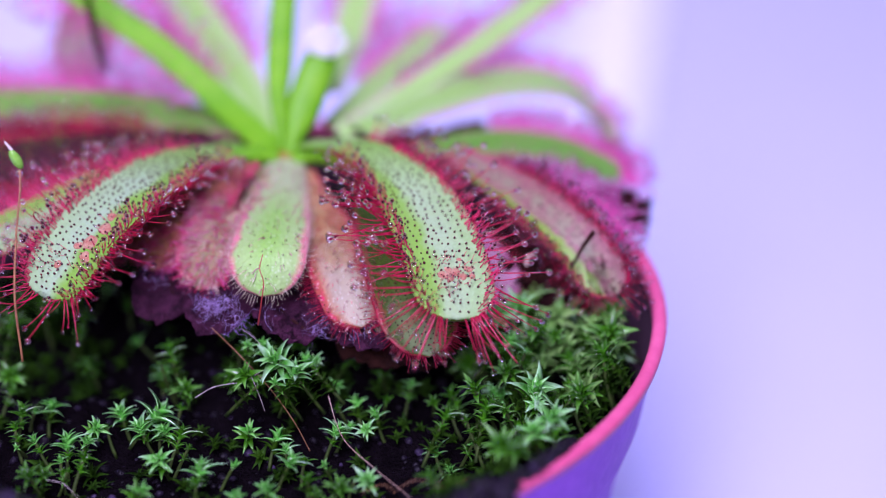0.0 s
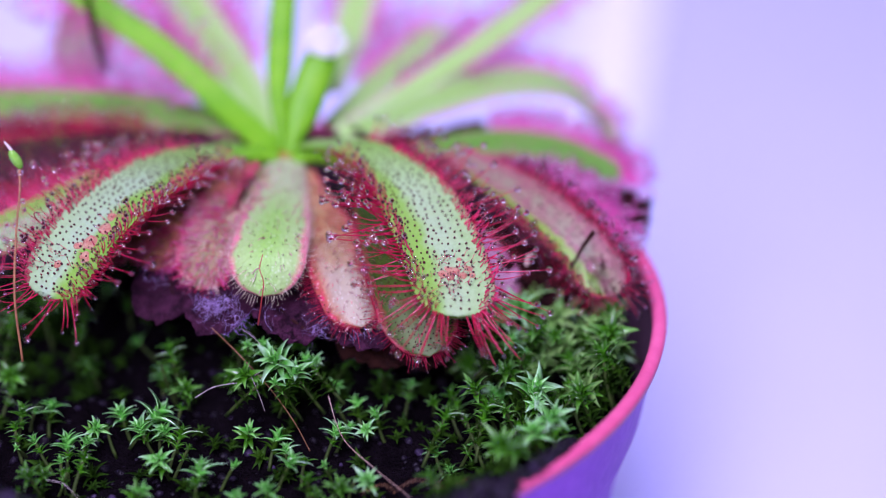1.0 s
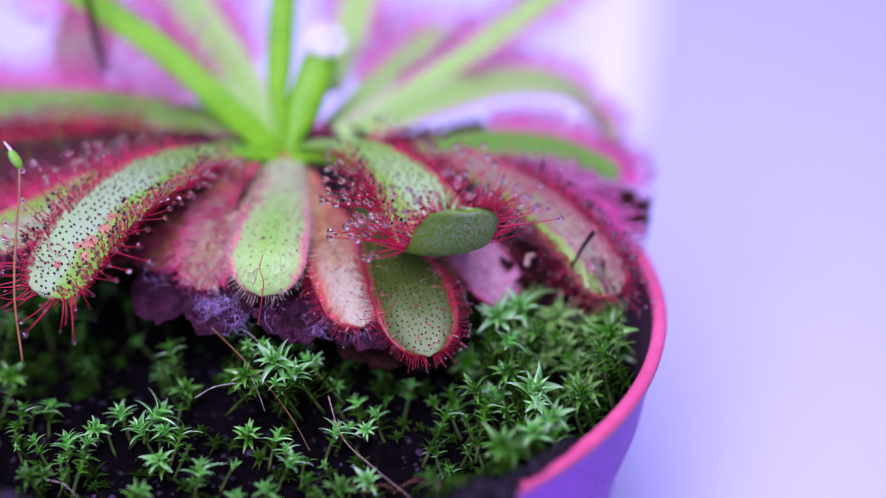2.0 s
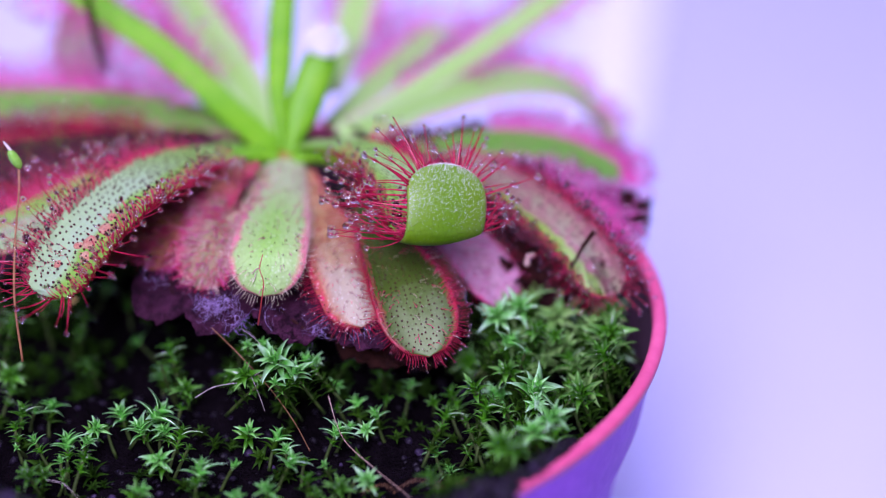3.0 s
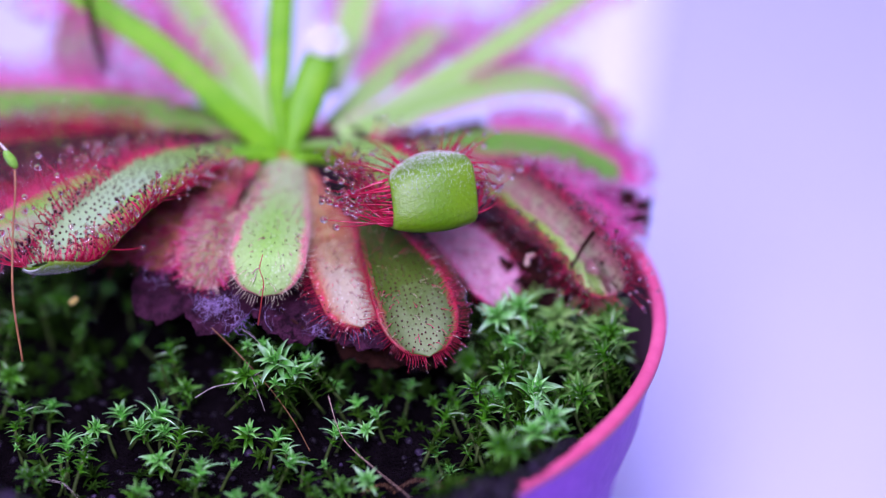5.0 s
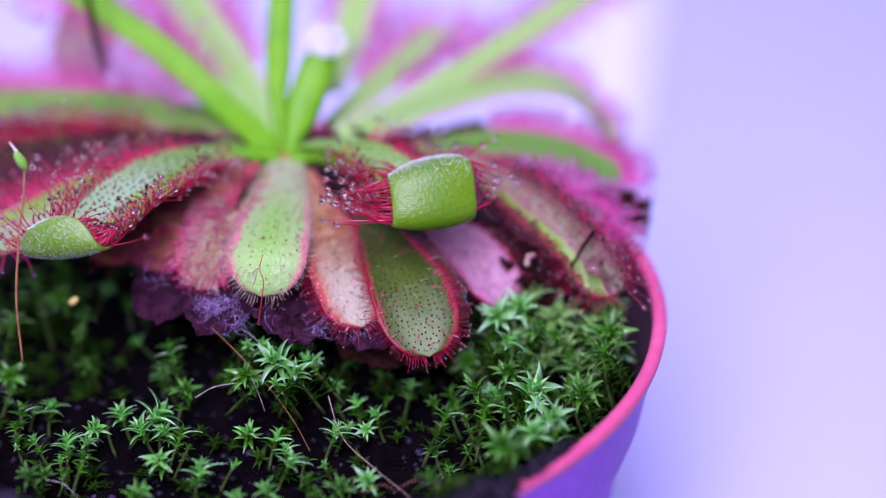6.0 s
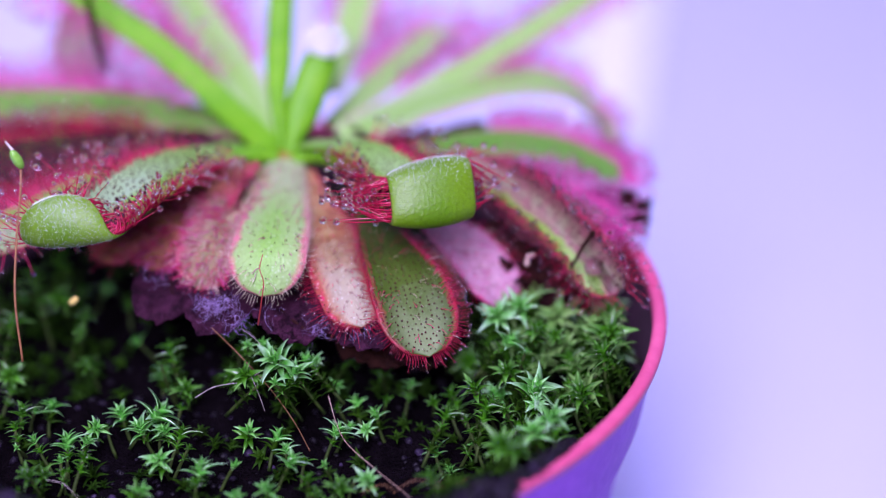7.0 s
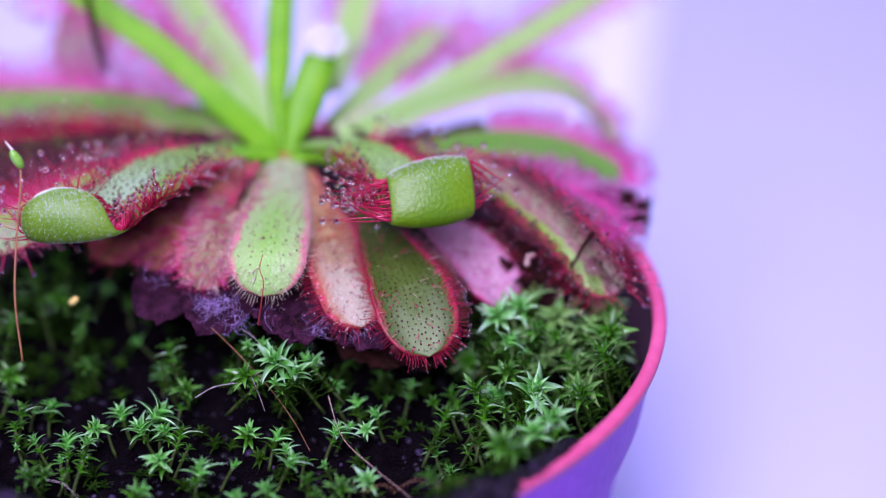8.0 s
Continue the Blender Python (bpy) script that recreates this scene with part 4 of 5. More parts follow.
leaf_main = CurlingLeaf([(2.6, 11.7, 62.7), (6.7, 8.4, 64.1), (9.9, 4.5, 64.0), (12.0, 0.6, 63.5), (13.9, -4.5, 62.3), (14.9, -8.2, 60.8), (15.3, -11.2, 59.2)], 6.9, ["blade_green", "blade_under"],
                        "bright green sundew leaf with red dewy tentacles folding over", 31, 210, (-1, -0.26, 0), 36, 76, 1.0, fold=0.74, full=0.66,
                        extra=((1, 0.45, 0.86, 30, 1.1), (1, 0.18, 0.5, 36, 0.6), (-1, 0.18, 0.64, 50, 0.6), (-1, 0.64, 0.88, 9, 0.95), (0, 0, 0, 20, 0.85)), scraps=((0.02, 0.868, 0.6), (-0.16, 0.856, 0.5), (0.18, 0.862, 0.45), (0.06, 0.842, 0.4), (-0.42, 0.845, 0.45), (-0.3, 0.81, 0.3), (-0.28, 0.87, 0.4), (-0.5, 0.87, 0.3)), petiole=0.38, cup=0.10, blunt=2.6, flank_row=230, dew=((-0.6, 0.3, 0.80, 0.90, 46), (-0.2, 0.75, 0.86, 0.95, 24)))
leaf_side = CurlingLeaf([(-2.6, 12.3, 61.8), (-7.3, 6.9, 63.5), (-11.0, 0.8, 64.0), (-14.5, -4.6, 62.6), (-17.1, -8.2, 59.4)], 6.8, ["blade_side", "blade_under"],
                        "green sundew leaf with red dewy tentacles rolling up", 32, 210, (-1, 0.2, 0), 36, 80, 0.95,
                        extra=((-1, 0.55, 0.92, 26, 0.8), (-1, 0.2, 0.62, 60, 0.68), (1, 0.2, 0.7, 36, 0.5), (0, 0, 0, 10, 0.56), (-1, 0.58, 0.97, 30, 0.9, "hook"), (1, 0.66, 0.97, 16, 0.8, "hook")), scraps=((-0.35, 0.80, 0.85), (-0.45, 0.74, 0.75), (0.1, 0.90, 0.4), (-0.3, 0.69, 0.6), (-0.5, 0.85, 0.6), (-0.15, 0.82, 0.5)), petiole=0.5, cup=0.10, blunt=2.6, flank_row=240, dew=((0.0, 0.8, 0.84, 0.95, 34), (-0.7, -0.1, 0.62, 0.9, 26)))
# lower face takes the near-black blade: its shade is put into the colour
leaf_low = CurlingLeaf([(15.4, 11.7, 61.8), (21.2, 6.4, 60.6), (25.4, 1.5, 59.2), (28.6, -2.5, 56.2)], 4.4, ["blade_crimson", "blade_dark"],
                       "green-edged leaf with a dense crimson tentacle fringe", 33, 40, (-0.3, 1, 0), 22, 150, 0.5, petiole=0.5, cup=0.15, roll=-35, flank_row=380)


# a large drop of dew caught among the tentacles of the low leaf
n_ = leaf_low.b.axes_at(0.86)[3]
k_ = max(i for i in range(40) if leaf_low.cuts[i] <= 0.86)
blob = part("dew_drop", mesh_of("dew_drop", *ball(0.85 * MM, (0, 0, 0), 12, 18, 0.8)), "drop", leaf_low.strips[k_], "large clear drop of dew")
blob.location = leaf_low.b.at(0.1, 0.86) + n_ * 0.6 * MM - np.array(leaf_low.pivots[k_])


# crown: short stem, unrolling bud


stem_pts = [np.array(k) * MM - PLANT_BASE for k in ((0.5, 11.5, 50.5), (0.4, 11.0, 55.0), (0.5, 10.7, 59.5))]
v, f = tube(stem_pts, 2.3 * MM, 14, 12, 0.75)
part("stem", mesh_of("stem", v, f), "dry_brown", plant, "short dark brown stem")
v, f = ball(1.3 * MM, (0, 0, 0), 10, 14, 0.7)
heart = part("crown", mesh_of("crown", v, f), "crown_rust", plant, "rust-tinged green heart where the leaf bases meet")
heart.location = np.array((0.6, 11.8, 61.1)) * MM - PLANT_BASE
bud_rng = random.Random(3)
pieces = [(*ball(1.3 * MM, (0, 0, 0), 8, 10, 0.9), 0)]
for k in range(170):
    d = np.array([bud_rng.gauss(0, 1), bud_rng.gauss(0, 1), abs(bud_rng.gauss(0.2, 1))])
    d /= np.linalg.norm(d)
    pieces.append((*tube([d * 1.1 * MM, d * 1.5 * MM + np.array((0, 0, 0.1 * MM)), d * bud_rng.uniform(1.7, 2.5) * MM], 0.09 * MM, 4, 4, 0.5), 0))
v, f, m = joined(pieces)
bud = part("leaf_bud", mesh_of("leaf_bud", v, f), "bud", plant, "tightly rolled white-haired leaf bud")
bud.location = np.array((3.9, 19.1, 68.5)) * MM - PLANT_BASE


# ---- moss ----
def moss_rosette(seed, leaves, size, droop):
    """A star of pointed, keeled leaves round a shoot's tip, in mm."""
    rng = random.Random(seed)
    pieces = []
    for k in range(leaves):
        tier = k / leaves
        az = k * 2.39996 + rng.uniform(-0.3, 0.3)
        length = size * (0.5 + 0.5 * math.sin(math.pi * min(1, tier + 0.25))) * rng.uniform(0.8, 1.15)
        lift = droop + 0.42 + tier * 0.95 + rng.uniform(-0.15, 0.15)
        wide = length * rng.uniform(0.13, 0.18)
        d = np.array((math.cos(az), math.sin(az), 0.0))
        e = np.array((-math.sin(az), math.cos(az), 0.0))
        verts, faces = [], []
        n = 6
        for i in range(n + 1):
            s = i / n
            a = lift - 0.5 * s
            c = d * length * s * math.cos(a) + np.array((0, 0, length * s * math.sin(a) + (tier - 0.6) * size * 0.5))
            w = wide * min(1.0, 0.65 + 2.5 * s) * max(0.012, 1 - s) ** 0.95 * 1.6
            up = np.array((0, 0, 1.0))
            verts += [c - e * w + up * w * 0.55, c, c + e * w + up * w * 0.55, c - up * w * 0.22]
        for i in range(n):
            o = 4 * i
            faces += [(o, o + 1, o + 5, o + 4), (o + 1, o + 2, o + 6, o + 5), (o + 2, o + 3, o + 7, o + 6), (o + 3, o, o + 4, o + 7)]
        pieces.append((verts, faces, 0))
    v, f, m = joined(pieces)
    return [tuple(np.array(q) * MM) for q in v], f, m


def moss_stem(height):
    v, f = tube([(0, 0, -height * MM), (0.0001, 0, -height * 0.5 * MM), (0, 0, 0)], 0.16 * MM, 6, 5, 0.8)
    return v, f, [0] * len(f)


STARS = [moss_rosette(k, n, s, d) for k, (n, s, d) in enumerate([(12, 1.7, 0.05), (13, 1.9, 0.15), (11, 1.4, 0.2), (12, 1.6, -0.1), (15, 2.1, 0.05), (10, 1.15, 0.4), (11, 1.5, 0.45), (12, 1.7, 0.25)])]
STAR_MESH = [template_mesh("moss_star", s, ("moss_leaf",)) for s in STARS]
STAR_SHADED = [template_mesh("moss_star_shaded", s, ("moss_old",)) for s in STARS]
STAR_PALE = [template_mesh("moss_star_pale", s, ("moss_pale",)) for s in STARS]
STAR_SOFT = [template_mesh("moss_star_soft", s, ("moss_soft",)) for s in STARS]
STEM_MESH = template_mesh("moss_stem", moss_stem(4.0), ("moss_stem",))


def moss_shoot(x, y, lift, star, size, tilt, turn, pale):
    """A shoot whose star stands lift mm over the peat at (x, y) mm."""
    far = math.hypot(x, y)
    if far > 28.4:
        x, y = x * 28.4 / far, y * 28.4 / far
    z = soil_height(x, y) + lift
    m = thing("moss_shoot", (x * MM, y * MM, z * MM), "soft yellowish green moss shoot beside the pot rim" if pale == 2 else "pale glossy star-shaped moss shoot growing on the peat" if pale else "low green star-shaped moss shoot on the peat, shade in its colour" if lift < 1.3 else "green star-shaped moss shoot growing on the peat",
              "moss", "moss shoots in the pot", "", (tilt[0], tilt[1], turn))
    s = new("leaf_star", (STAR_SOFT if pale == 2 else STAR_PALE if pale else STAR_SHADED if lift < 1.3 else STAR_MESH)[star])
    s.parent, s.scale = m, (size, size, size)
    for step in range(1, int(min(lift, 4.4) / 0.95)):
        # older leaves further down the shoot, most with shade put into their colour
        o = new("lower_leaf_star", (STAR_MESH if step == 1 and lift > 2.2 else STAR_SHADED)[(star + step) % 3])
        o.parent = m
        o.matrix_basis = pose(0, 0, -0.95 * step * MM, 0, 0, 70 * step + star * 31) @ Matrix.Scale(size * 0.78, 4)
    t = new("shoot_stem", STEM_MESH)
    t.parent, t.scale = m, (1, 1, min(max(lift + 0.8, 1.0), 4.5) / 4.0)


MOSS_RNG = random.Random(5)
TAKEN = []


def cushion(place, star, size, pale):
    """A shoot that stands out, with a smaller neighbour from the same cushion. Place in mm."""
    x, y, z = place
    rng = MOSS_RNG
    moss_shoot(x, y, max(0.6, z - soil_height(x, y)), star, size * 1.12, (rng.uniform(14, 46), rng.uniform(-16, 16)), rng.uniform(0, 360), pale)
    TAKEN.append((x, y, 1.1))
    if star != 5:
        a = rng.uniform(0, 2 * math.pi)
        x2, y2 = x + 1.5 * math.cos(a), y + 1.5 * math.sin(a)
        moss_shoot(x2, y2, max(0.5, z - soil_height(x2, y2) - rng.uniform(0.2, 0.9)), rng.choice((2, 5, 0)), size * rng.uniform(0.6, 0.8), (rng.uniform(10, 44), rng.uniform(-20, 20)), rng.uniform(0, 360), 2 if pale == 2 else pale and rng.random() < 0.6)
        TAKEN.append((x2, y2, 0.9))


cushion((1.1, -9.7, 54.4), 4, 1.15, True)
cushion((2.5, -10.9, 54.0), 1, 1.0, True)
cushion((-0.1, -7.4, 54.4), 3, 0.9, True)
cushion((3.5, -8.8, 53.8), 7, 0.9, True)
cushion((-8.4, -11.4, 50.4), 4, 1.15, True)
cushion((-9.7, -12.7, 49.9), 1, 0.9, True)
cushion((-15.2, -14.6, 49.9), 1, 1.0, True)
cushion((-13.6, -16.5, 49.9), 3, 0.7, False)
cushion((-7.8, -16.8, 49.9), 3, 0.9, True)
cushion((-4.4, -18.1, 49.9), 1, 0.95, True)
cushion((-1.1, -13.0, 49.9), 5, 1.0, True)
cushion((1.2, -13.8, 49.9), 2, 1.0, True)
cushion((2.5, -17.1, 49.9), 1, 0.85, True)
cushion((5.9, -13.0, 49.9), 4, 0.8, True)
cushion((8.5, -19.5, 49.9), 1, 0.75, True)
cushion((-17.6, -18.8, 49.9), 1, 0.7, False)
cushion((-8.8, -4.6, 49.9), 3, 0.95, True)
cushion((-11.4, -0.6, 50.4), 5, 0.9, True)
cushion((7.3, -9.1, 49.9), 2, 0.9, True)
cushion((8.9, -10.7, 49.9), 2, 0.9, True)
cushion((21.5, -12.1, 53.3), 4, 1.2, True)
cushion((22.6, -16.4, 53.6), 1, 1.1, True)
cushion((18.8, -19.7, 53.3), 1, 1.1, False)
cushion((23.6, -17.8, 53.8), 3, 1.0, True)
cushion((20.1, -20.9, 53.6), 3, 1.0, False)
cushion((21.6, -19.3, 53.8), 2, 1.1, True)
cushion((25.6, -13.7, 53.6), 1, 1.0, False)
cushion((20.2, 3.4, 50.4), 4, 1.2, False)
cushion((22.7, 0.7, 50.4), 4, 1.1, True)
cushion((29.1, 2.5, 50.4), 1, 1.3, True)
cushion((28.8, -1.9, 50.4), 4, 1.2, True)
cushion((-17.9, -14.2, 49.9), 2, 0.7, True)
cushion((-21.2, -5.7, 50.4), 4, 0.8, False)
cushion((-1.9, -17.3, 49.7), 5, 0.8, True)
cushion((5.1, -17.3, 49.7), 5, 0.6, True)
cushion((0.8, -20.4, 49.7), 2, 0.9, True)
cushion((3.9, -19.1, 49.7), 2, 0.8, False)
cushion((6.4, -20.2, 49.7), 1, 0.8, False)
cushion((-8.7, -20.6, 49.7), 5, 1.0, True)
cushion((-20.7, 4.4, 53.8), 1, 0.9, False)
cushion((-18.2, 2.0, 53.3), 3, 0.9, False)
cushion((-15.7, -0.8, 52.8), 1, 0.8, False)
cushion((-21.5, -1.3, 52.8), 4, 0.8, False)
cushion((-18.7, 7.4, 54.3), 2, 0.9, False)
cushion((24.6, 1.0, 52.8), 4, 1.0, True)
cushion((26.5, -2.2, 52.3), 1, 1.1, True)
cushion((24.7, -6.5, 52.3), 4, 1.0, False)
cushion((21.0, -5.7, 52.3), 3, 1.1, False)
cushion((18.3, -3.0, 52.8), 1, 1.0, False)
cushion((18.7, -8.6, 50.4), 4, 0.9, True)
cushion((24.4, -8.6, 50.4), 1, 1.0, False)
cushion((20.8, -12.2, 50.4), 3, 1.0, False)
cushion((27.1, -5.3, 50.4), 3, 1.0, True)
cushion((15.0, -8.6, 50.4), 2, 1.0, False)
cushion((30.4, 1.8, 52.3), 4, 1.0, True)
cushion((-11.5, -10.7, 49.9), 1, 0.9, True)
cushion((-6.4, -13.4, 49.9), 1, 0.8, False)
cushion((-17.3, -9.5, 49.9), 3, 0.9, True)
cushion((-1.4, -10.2, 53.4), 0, 0.9, False)
cushion((16.4, -3.6, 50.4), 3, 1.0, False)
cushion((18.7, -3.6, 54.8), 4, 1.0, True)
cushion((20.6, -3.1, 55.3), 1, 1.0, True)
cushion((21.9, -5.7, 54.8), 3, 1.0, False)
cushion((19.6, -6.7, 54.3), 1, 1.0, True)
cushion((28.7, -6.2, 54.8), 4, 1.1, False)
cushion((29.8, -4.0, 55.3), 3, 1.1, False)
cushion((27.7, -8.3, 54.3), 1, 1.1, False)
cushion((-6.6, -7.8, 50.4), 1, 0.8, False)
cushion((-13.2, -12.8, 50.0), 2, 0.9, True)
cushion((-19.3, -11.0, 50.4), 1, 0.8, False)
cushion((-8.1, -4.8, 52.3), 1, 0.8, False)
cushion((17.7, -13.0, 52.3), 3, 0.9, False)
cushion((16.8, -11.4, 52.8), 1, 0.9, False)
cushion((14.6, -14.2, 52.3), 1, 0.8, False)
cushion((19.5, -8.9, 52.8), 4, 0.8, False)

for place, star, size in (((19.9, -1.8, 54.5), 4, 1.0), ((21.8, -0.8, 55.0), 1, 1.0), ((23.7, -2.3, 54.0), 4, 1.1), ((21.1, -3.7, 53.5), 3, 1.0), ((24.3, -4.8, 52.8), 1, 1.0), ((26.4, -4.1, 54.0), 4, 1.1), ((28.1, -5.8, 54.0), 3, 1.1),
                          ((28.0, -7.1, 53.5), 4, 1.1), ((27.2, -6.8, 52.5), 1, 1.0), ((25.1, -6.9, 52.0), 4, 1.0), ((22.4, -6.1, 52.0), 1, 1.0), ((28.0, -4.8, 55.0), 4, 1.0), ((19.9, -4.3, 52.5), 3, 1.0), ((25.9, -9.4, 51.5), 1, 1.0)):
    cushion(place, star, size, 2)


def moss():
    rng, taken = MOSS_RNG, TAKEN
    count = 0
    while count < 62:
        x, y = rng.uniform(-29, 29), rng.uniform(-29, 8)
        if math.hypot(x, y) > 29.4 or (y < -9 and x < 13 and rng.random() < 0.88):
            continue
        if ((x < -8 and -12 < y < 3) or (4 < x < 15 and -14 < y < -2)) and rng.random() < 0.75:
            continue
        if any((x - a) ** 2 + (y - b) ** 2 < r * r for a, b, r in taken):
            continue
        taken.append((x, y, 0.95))
        moss_shoot(x, y, rng.uniform(0.2, 2.8), rng.randrange(len(STARS)), rng.uniform(0.55, 1.05), (rng.uniform(0, 48), rng.uniform(-22, 22)), rng.uniform(0, 360), rng.random() < 0.15)
        count += 1
    mats = {k: [] for k in range(3)}
    for k in range(620):
        a, r = rng.uniform(0, 2 * math.pi), 29.5 * math.sqrt(rng.random())
        x, y = r * math.cos(a), r * math.sin(a)
        if y < -24 or (x < 12 and y < -6 and k % 3):
            continue
        mats[k % 3].append(pose(x * MM, y * MM, (soil_height(x, y) + rng.uniform(0.1, 1.0)) * MM, rng.uniform(-25, 35), rng.uniform(-25, 25), rng.uniform(0, 360)) @ Matrix.Scale(rng.uniform(0.5, 0.95), 4))
    pieces = [baked("moss_carpet", STARS[k], mats[k]) for k in range(3)]
    for me in pieces:
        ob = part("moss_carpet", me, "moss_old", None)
        tagged(ob, "low green carpet of small moss stars on the peat, shade in its colour", "moss", kind="stuff")


moss()


# ---- dead leaves, fibres and other small things on the peat ----
def withered(points, width, label, seed, mat="dry_mauve", **shape):
    """A shrunken dead leaf: a blade with a crumpled surface."""
    b = Blade(points, width, **shape)
    verts, faces, uv, upper = b.strip(0.0, 1.0, 80, cols=24)
    out = []
    for q in verts:
        w = Vector(q + b.base) * 1000
        k = noise.noise(w * 0.9 + Vector((seed, 0, 0))) * 0.7 + noise.noise(w * 2.4 + Vector((0, seed, 0))) * 0.35 + abs(noise.noise(w * 4.5 + Vector((0, 0, seed)))) * 0.3
        out.append(q + np.array((0.3, -0.3, 0.8)) * k * 1.5 * MM)
    ob = thing("dead_leaf", tuple(b.base), label, "dead leaf", "dead leaves under the rosette")
    part("blade", mesh_of("dead_blade", out, faces), mat, ob)
    rib = [b.at(0.0, s, 1) + np.array((0.3, -0.3, 0.8)) * 0.15 * MM for s in (0.02, 0.35, 0.65, 0.95)]
    part("midrib", mesh_of("dead_midrib", *tube(rib, 0.16 * MM, 20, 6, 0.5)), "dry_brown", ob)
    tagged(ob, label, "dead leaf", "dead leaves under the rosette")
    return ob


withered([(-2.8, 6.4, 57.6), (-3.7, 0.4, 57.3), (-3.8, -4.8, 56.3), (-3.2, -7.1, 55.4)], 6.0, "crumpled mauve dead leaf lying under the rosette", 1, petiole=0.8, thick=0.25)
withered([(-0.6, 1.9, 55.8), (0.7, -3.8, 56.0), (2.3, -6.3, 55.7), (4.1, -7.7, 55.2)], 5.0, "crumpled mauve dead leaf lying under the rosette", 11, petiole=0.8, thick=0.25)
withered([(3.7, 0.6, 55.5), (5.4, -4.7, 55.5), (7.7, -7.2, 55.2), (10.0, -7.8, 55.1)], 3.6, "crumpled mauve dead leaf lying under the rosette", 12, petiole=0.8, thick=0.25)
withered([(-4.3, 7.3, 57.2), (-7.1, 1.5, 57.2), (-8.6, -2.5, 56.3), (-7.0, -4.7, 55.5)], 5.5, "crumpled mauve dead leaf lying under the rosette", 2, petiole=0.7, thick=0.25)
withered([(-0.6, 8.5, 55.3), (3.6, 1.8, 53.7), (7.6, -3.3, 52.9), (12.2, -5.0, 51.9)], 6.5, "dark brown dead leaf in the shade of the rosette", 4, "dry_brown", petiole=0.8)
# added to fill the shaded gap under the leaf with a dark colour
withered([(-5.6, 22.0, 57.6), (-15.2, 23.4, 56.9), (-23.7, 23.8, 56.7), (-31.7, 24.2, 56.4)], 6.2, "maroon dead leaf under the rosette, shade put into its colour", 5, "dry_maroon", petiole=0.9, roll=25)
withered([(17.5, 7.3, 57.2), (20.3, 3.3, 56.4), (22.6, 1.0, 55.3), (24.5, -0.5, 53.7)], 4.5, "maroon dead leaf under the rosette, shade put into its colour", 18, "dry_maroon", petiole=0.8)
withered([(6.5, -0.0, 52.6), (10.4, -4.3, 53.1), (14.6, -6.5, 52.3)], 5.0, "maroon dead leaf under the rosette, shade put into its colour", 16, "dry_maroon", petiole=0.8)
withered([(10.0, 20.7, 58.4), (14.1, 22.8, 57.9), (18.3, 25.0, 57.7)], 2.2, "thin dark withered leaf behind the rosette", 6, "dry_brown", petiole=0.9)
withered([(27.1, 13.1, 57.3), (29.4, 11.1, 57.8), (31.0, 9.6, 57.2), (30.7, 8.0, 56.5)], 2.6, "dark red-brown curled dead leaf near the rim", 7, "dry_maroon", petiole=0.7)


def strand(name, points, radius, mat, label, category="fibre", taper=0.6):
    p = np.array(points, float) * MM
    v, f = tube([k - p[0] for k in p], radius * MM, 40, 6, taper)
    ob = part(name, mesh_of(name, v, f), mat, None)
    ob.location = p[0]
    return tagged(ob, label, category)


strand("dry_stalk", [(-4.2, -7.7, 56.3), (-2.2, -8.3, 54.3), (0.4, -10.5, 52.5), (2.5, -13.1, 51.0), (3.9, -15.5, 49.8)], 0.036, "fibre_brown", "thin brown dry moss stalk lying over the moss", "stalk")
strand("dry_stalk", [(5.1, -10.0, 51.3), (5.8, -12.7, 50.7), (6.8, -15.2, 50.3), (9.3, -17.9, 49.6), (12.2, -21.1, 49.1)], 0.032, "fibre_tan", "thin pale brown dry stalk lying over the moss", "stalk")
strand("white_hair", [(-5.4, -11.3, 52.0), (-3.9, -10.5, 52.5), (-1.6, -10.3, 52.9), (-0.1, -9.8, 53.6)], 0.022, "fibre_pale", "fine whitish hair caught on the moss")
strand("white_hair", [(-1.2, -9.8, 53.6), (-0.5, -11.0, 52.6), (0.2, -12.3, 51.4)], 0.020, "fibre_pale", "fine whitish hair caught on the moss")
strand("white_hair", [(-3.1, -5.5, 55.2), (-1.4, -6.6, 55.1), (-0.3, -8.0, 54.8)], 0.022, "fibre_pale", "fine whitish hair caught on the moss")
strand("white_hair", [(-16.4, -18.3, 49.1), (-15.0, -18.8, 49.1), (-13.6, -20.2, 48.8)], 0.02, "fibre_pale", "fine whitish hair caught on the moss")
strand("red_tendril", [(-0.4, -8.4, 57.0), (-0.0, -8.8, 59.4), (0.2, -8.4, 61.0), (-0.1, -7.9, 61.9), (0.1, -6.9, 62.6)], 0.075, "fibre_red", "curved dark red dry flower stalk standing up", "stalk", 0.5)
strand("dark_twig", [(24.8, -1.4, 58.1), (25.7, -1.0, 59.8), (26.6, -0.8, 61.2)], 0.12, "dry_brown", "short dark twig caught on a leaf", "twig", 1.8)


strand("dry_stalk", [(-17.5, 23.3, 72.8), (-16.9, 21.8, 70.2), (-16.2, 20.3, 67.6), (-15.7, 20.2, 65.5)], 0.42, "dry_maroon", "dark maroon dried stalk behind the rosette", "stalk")


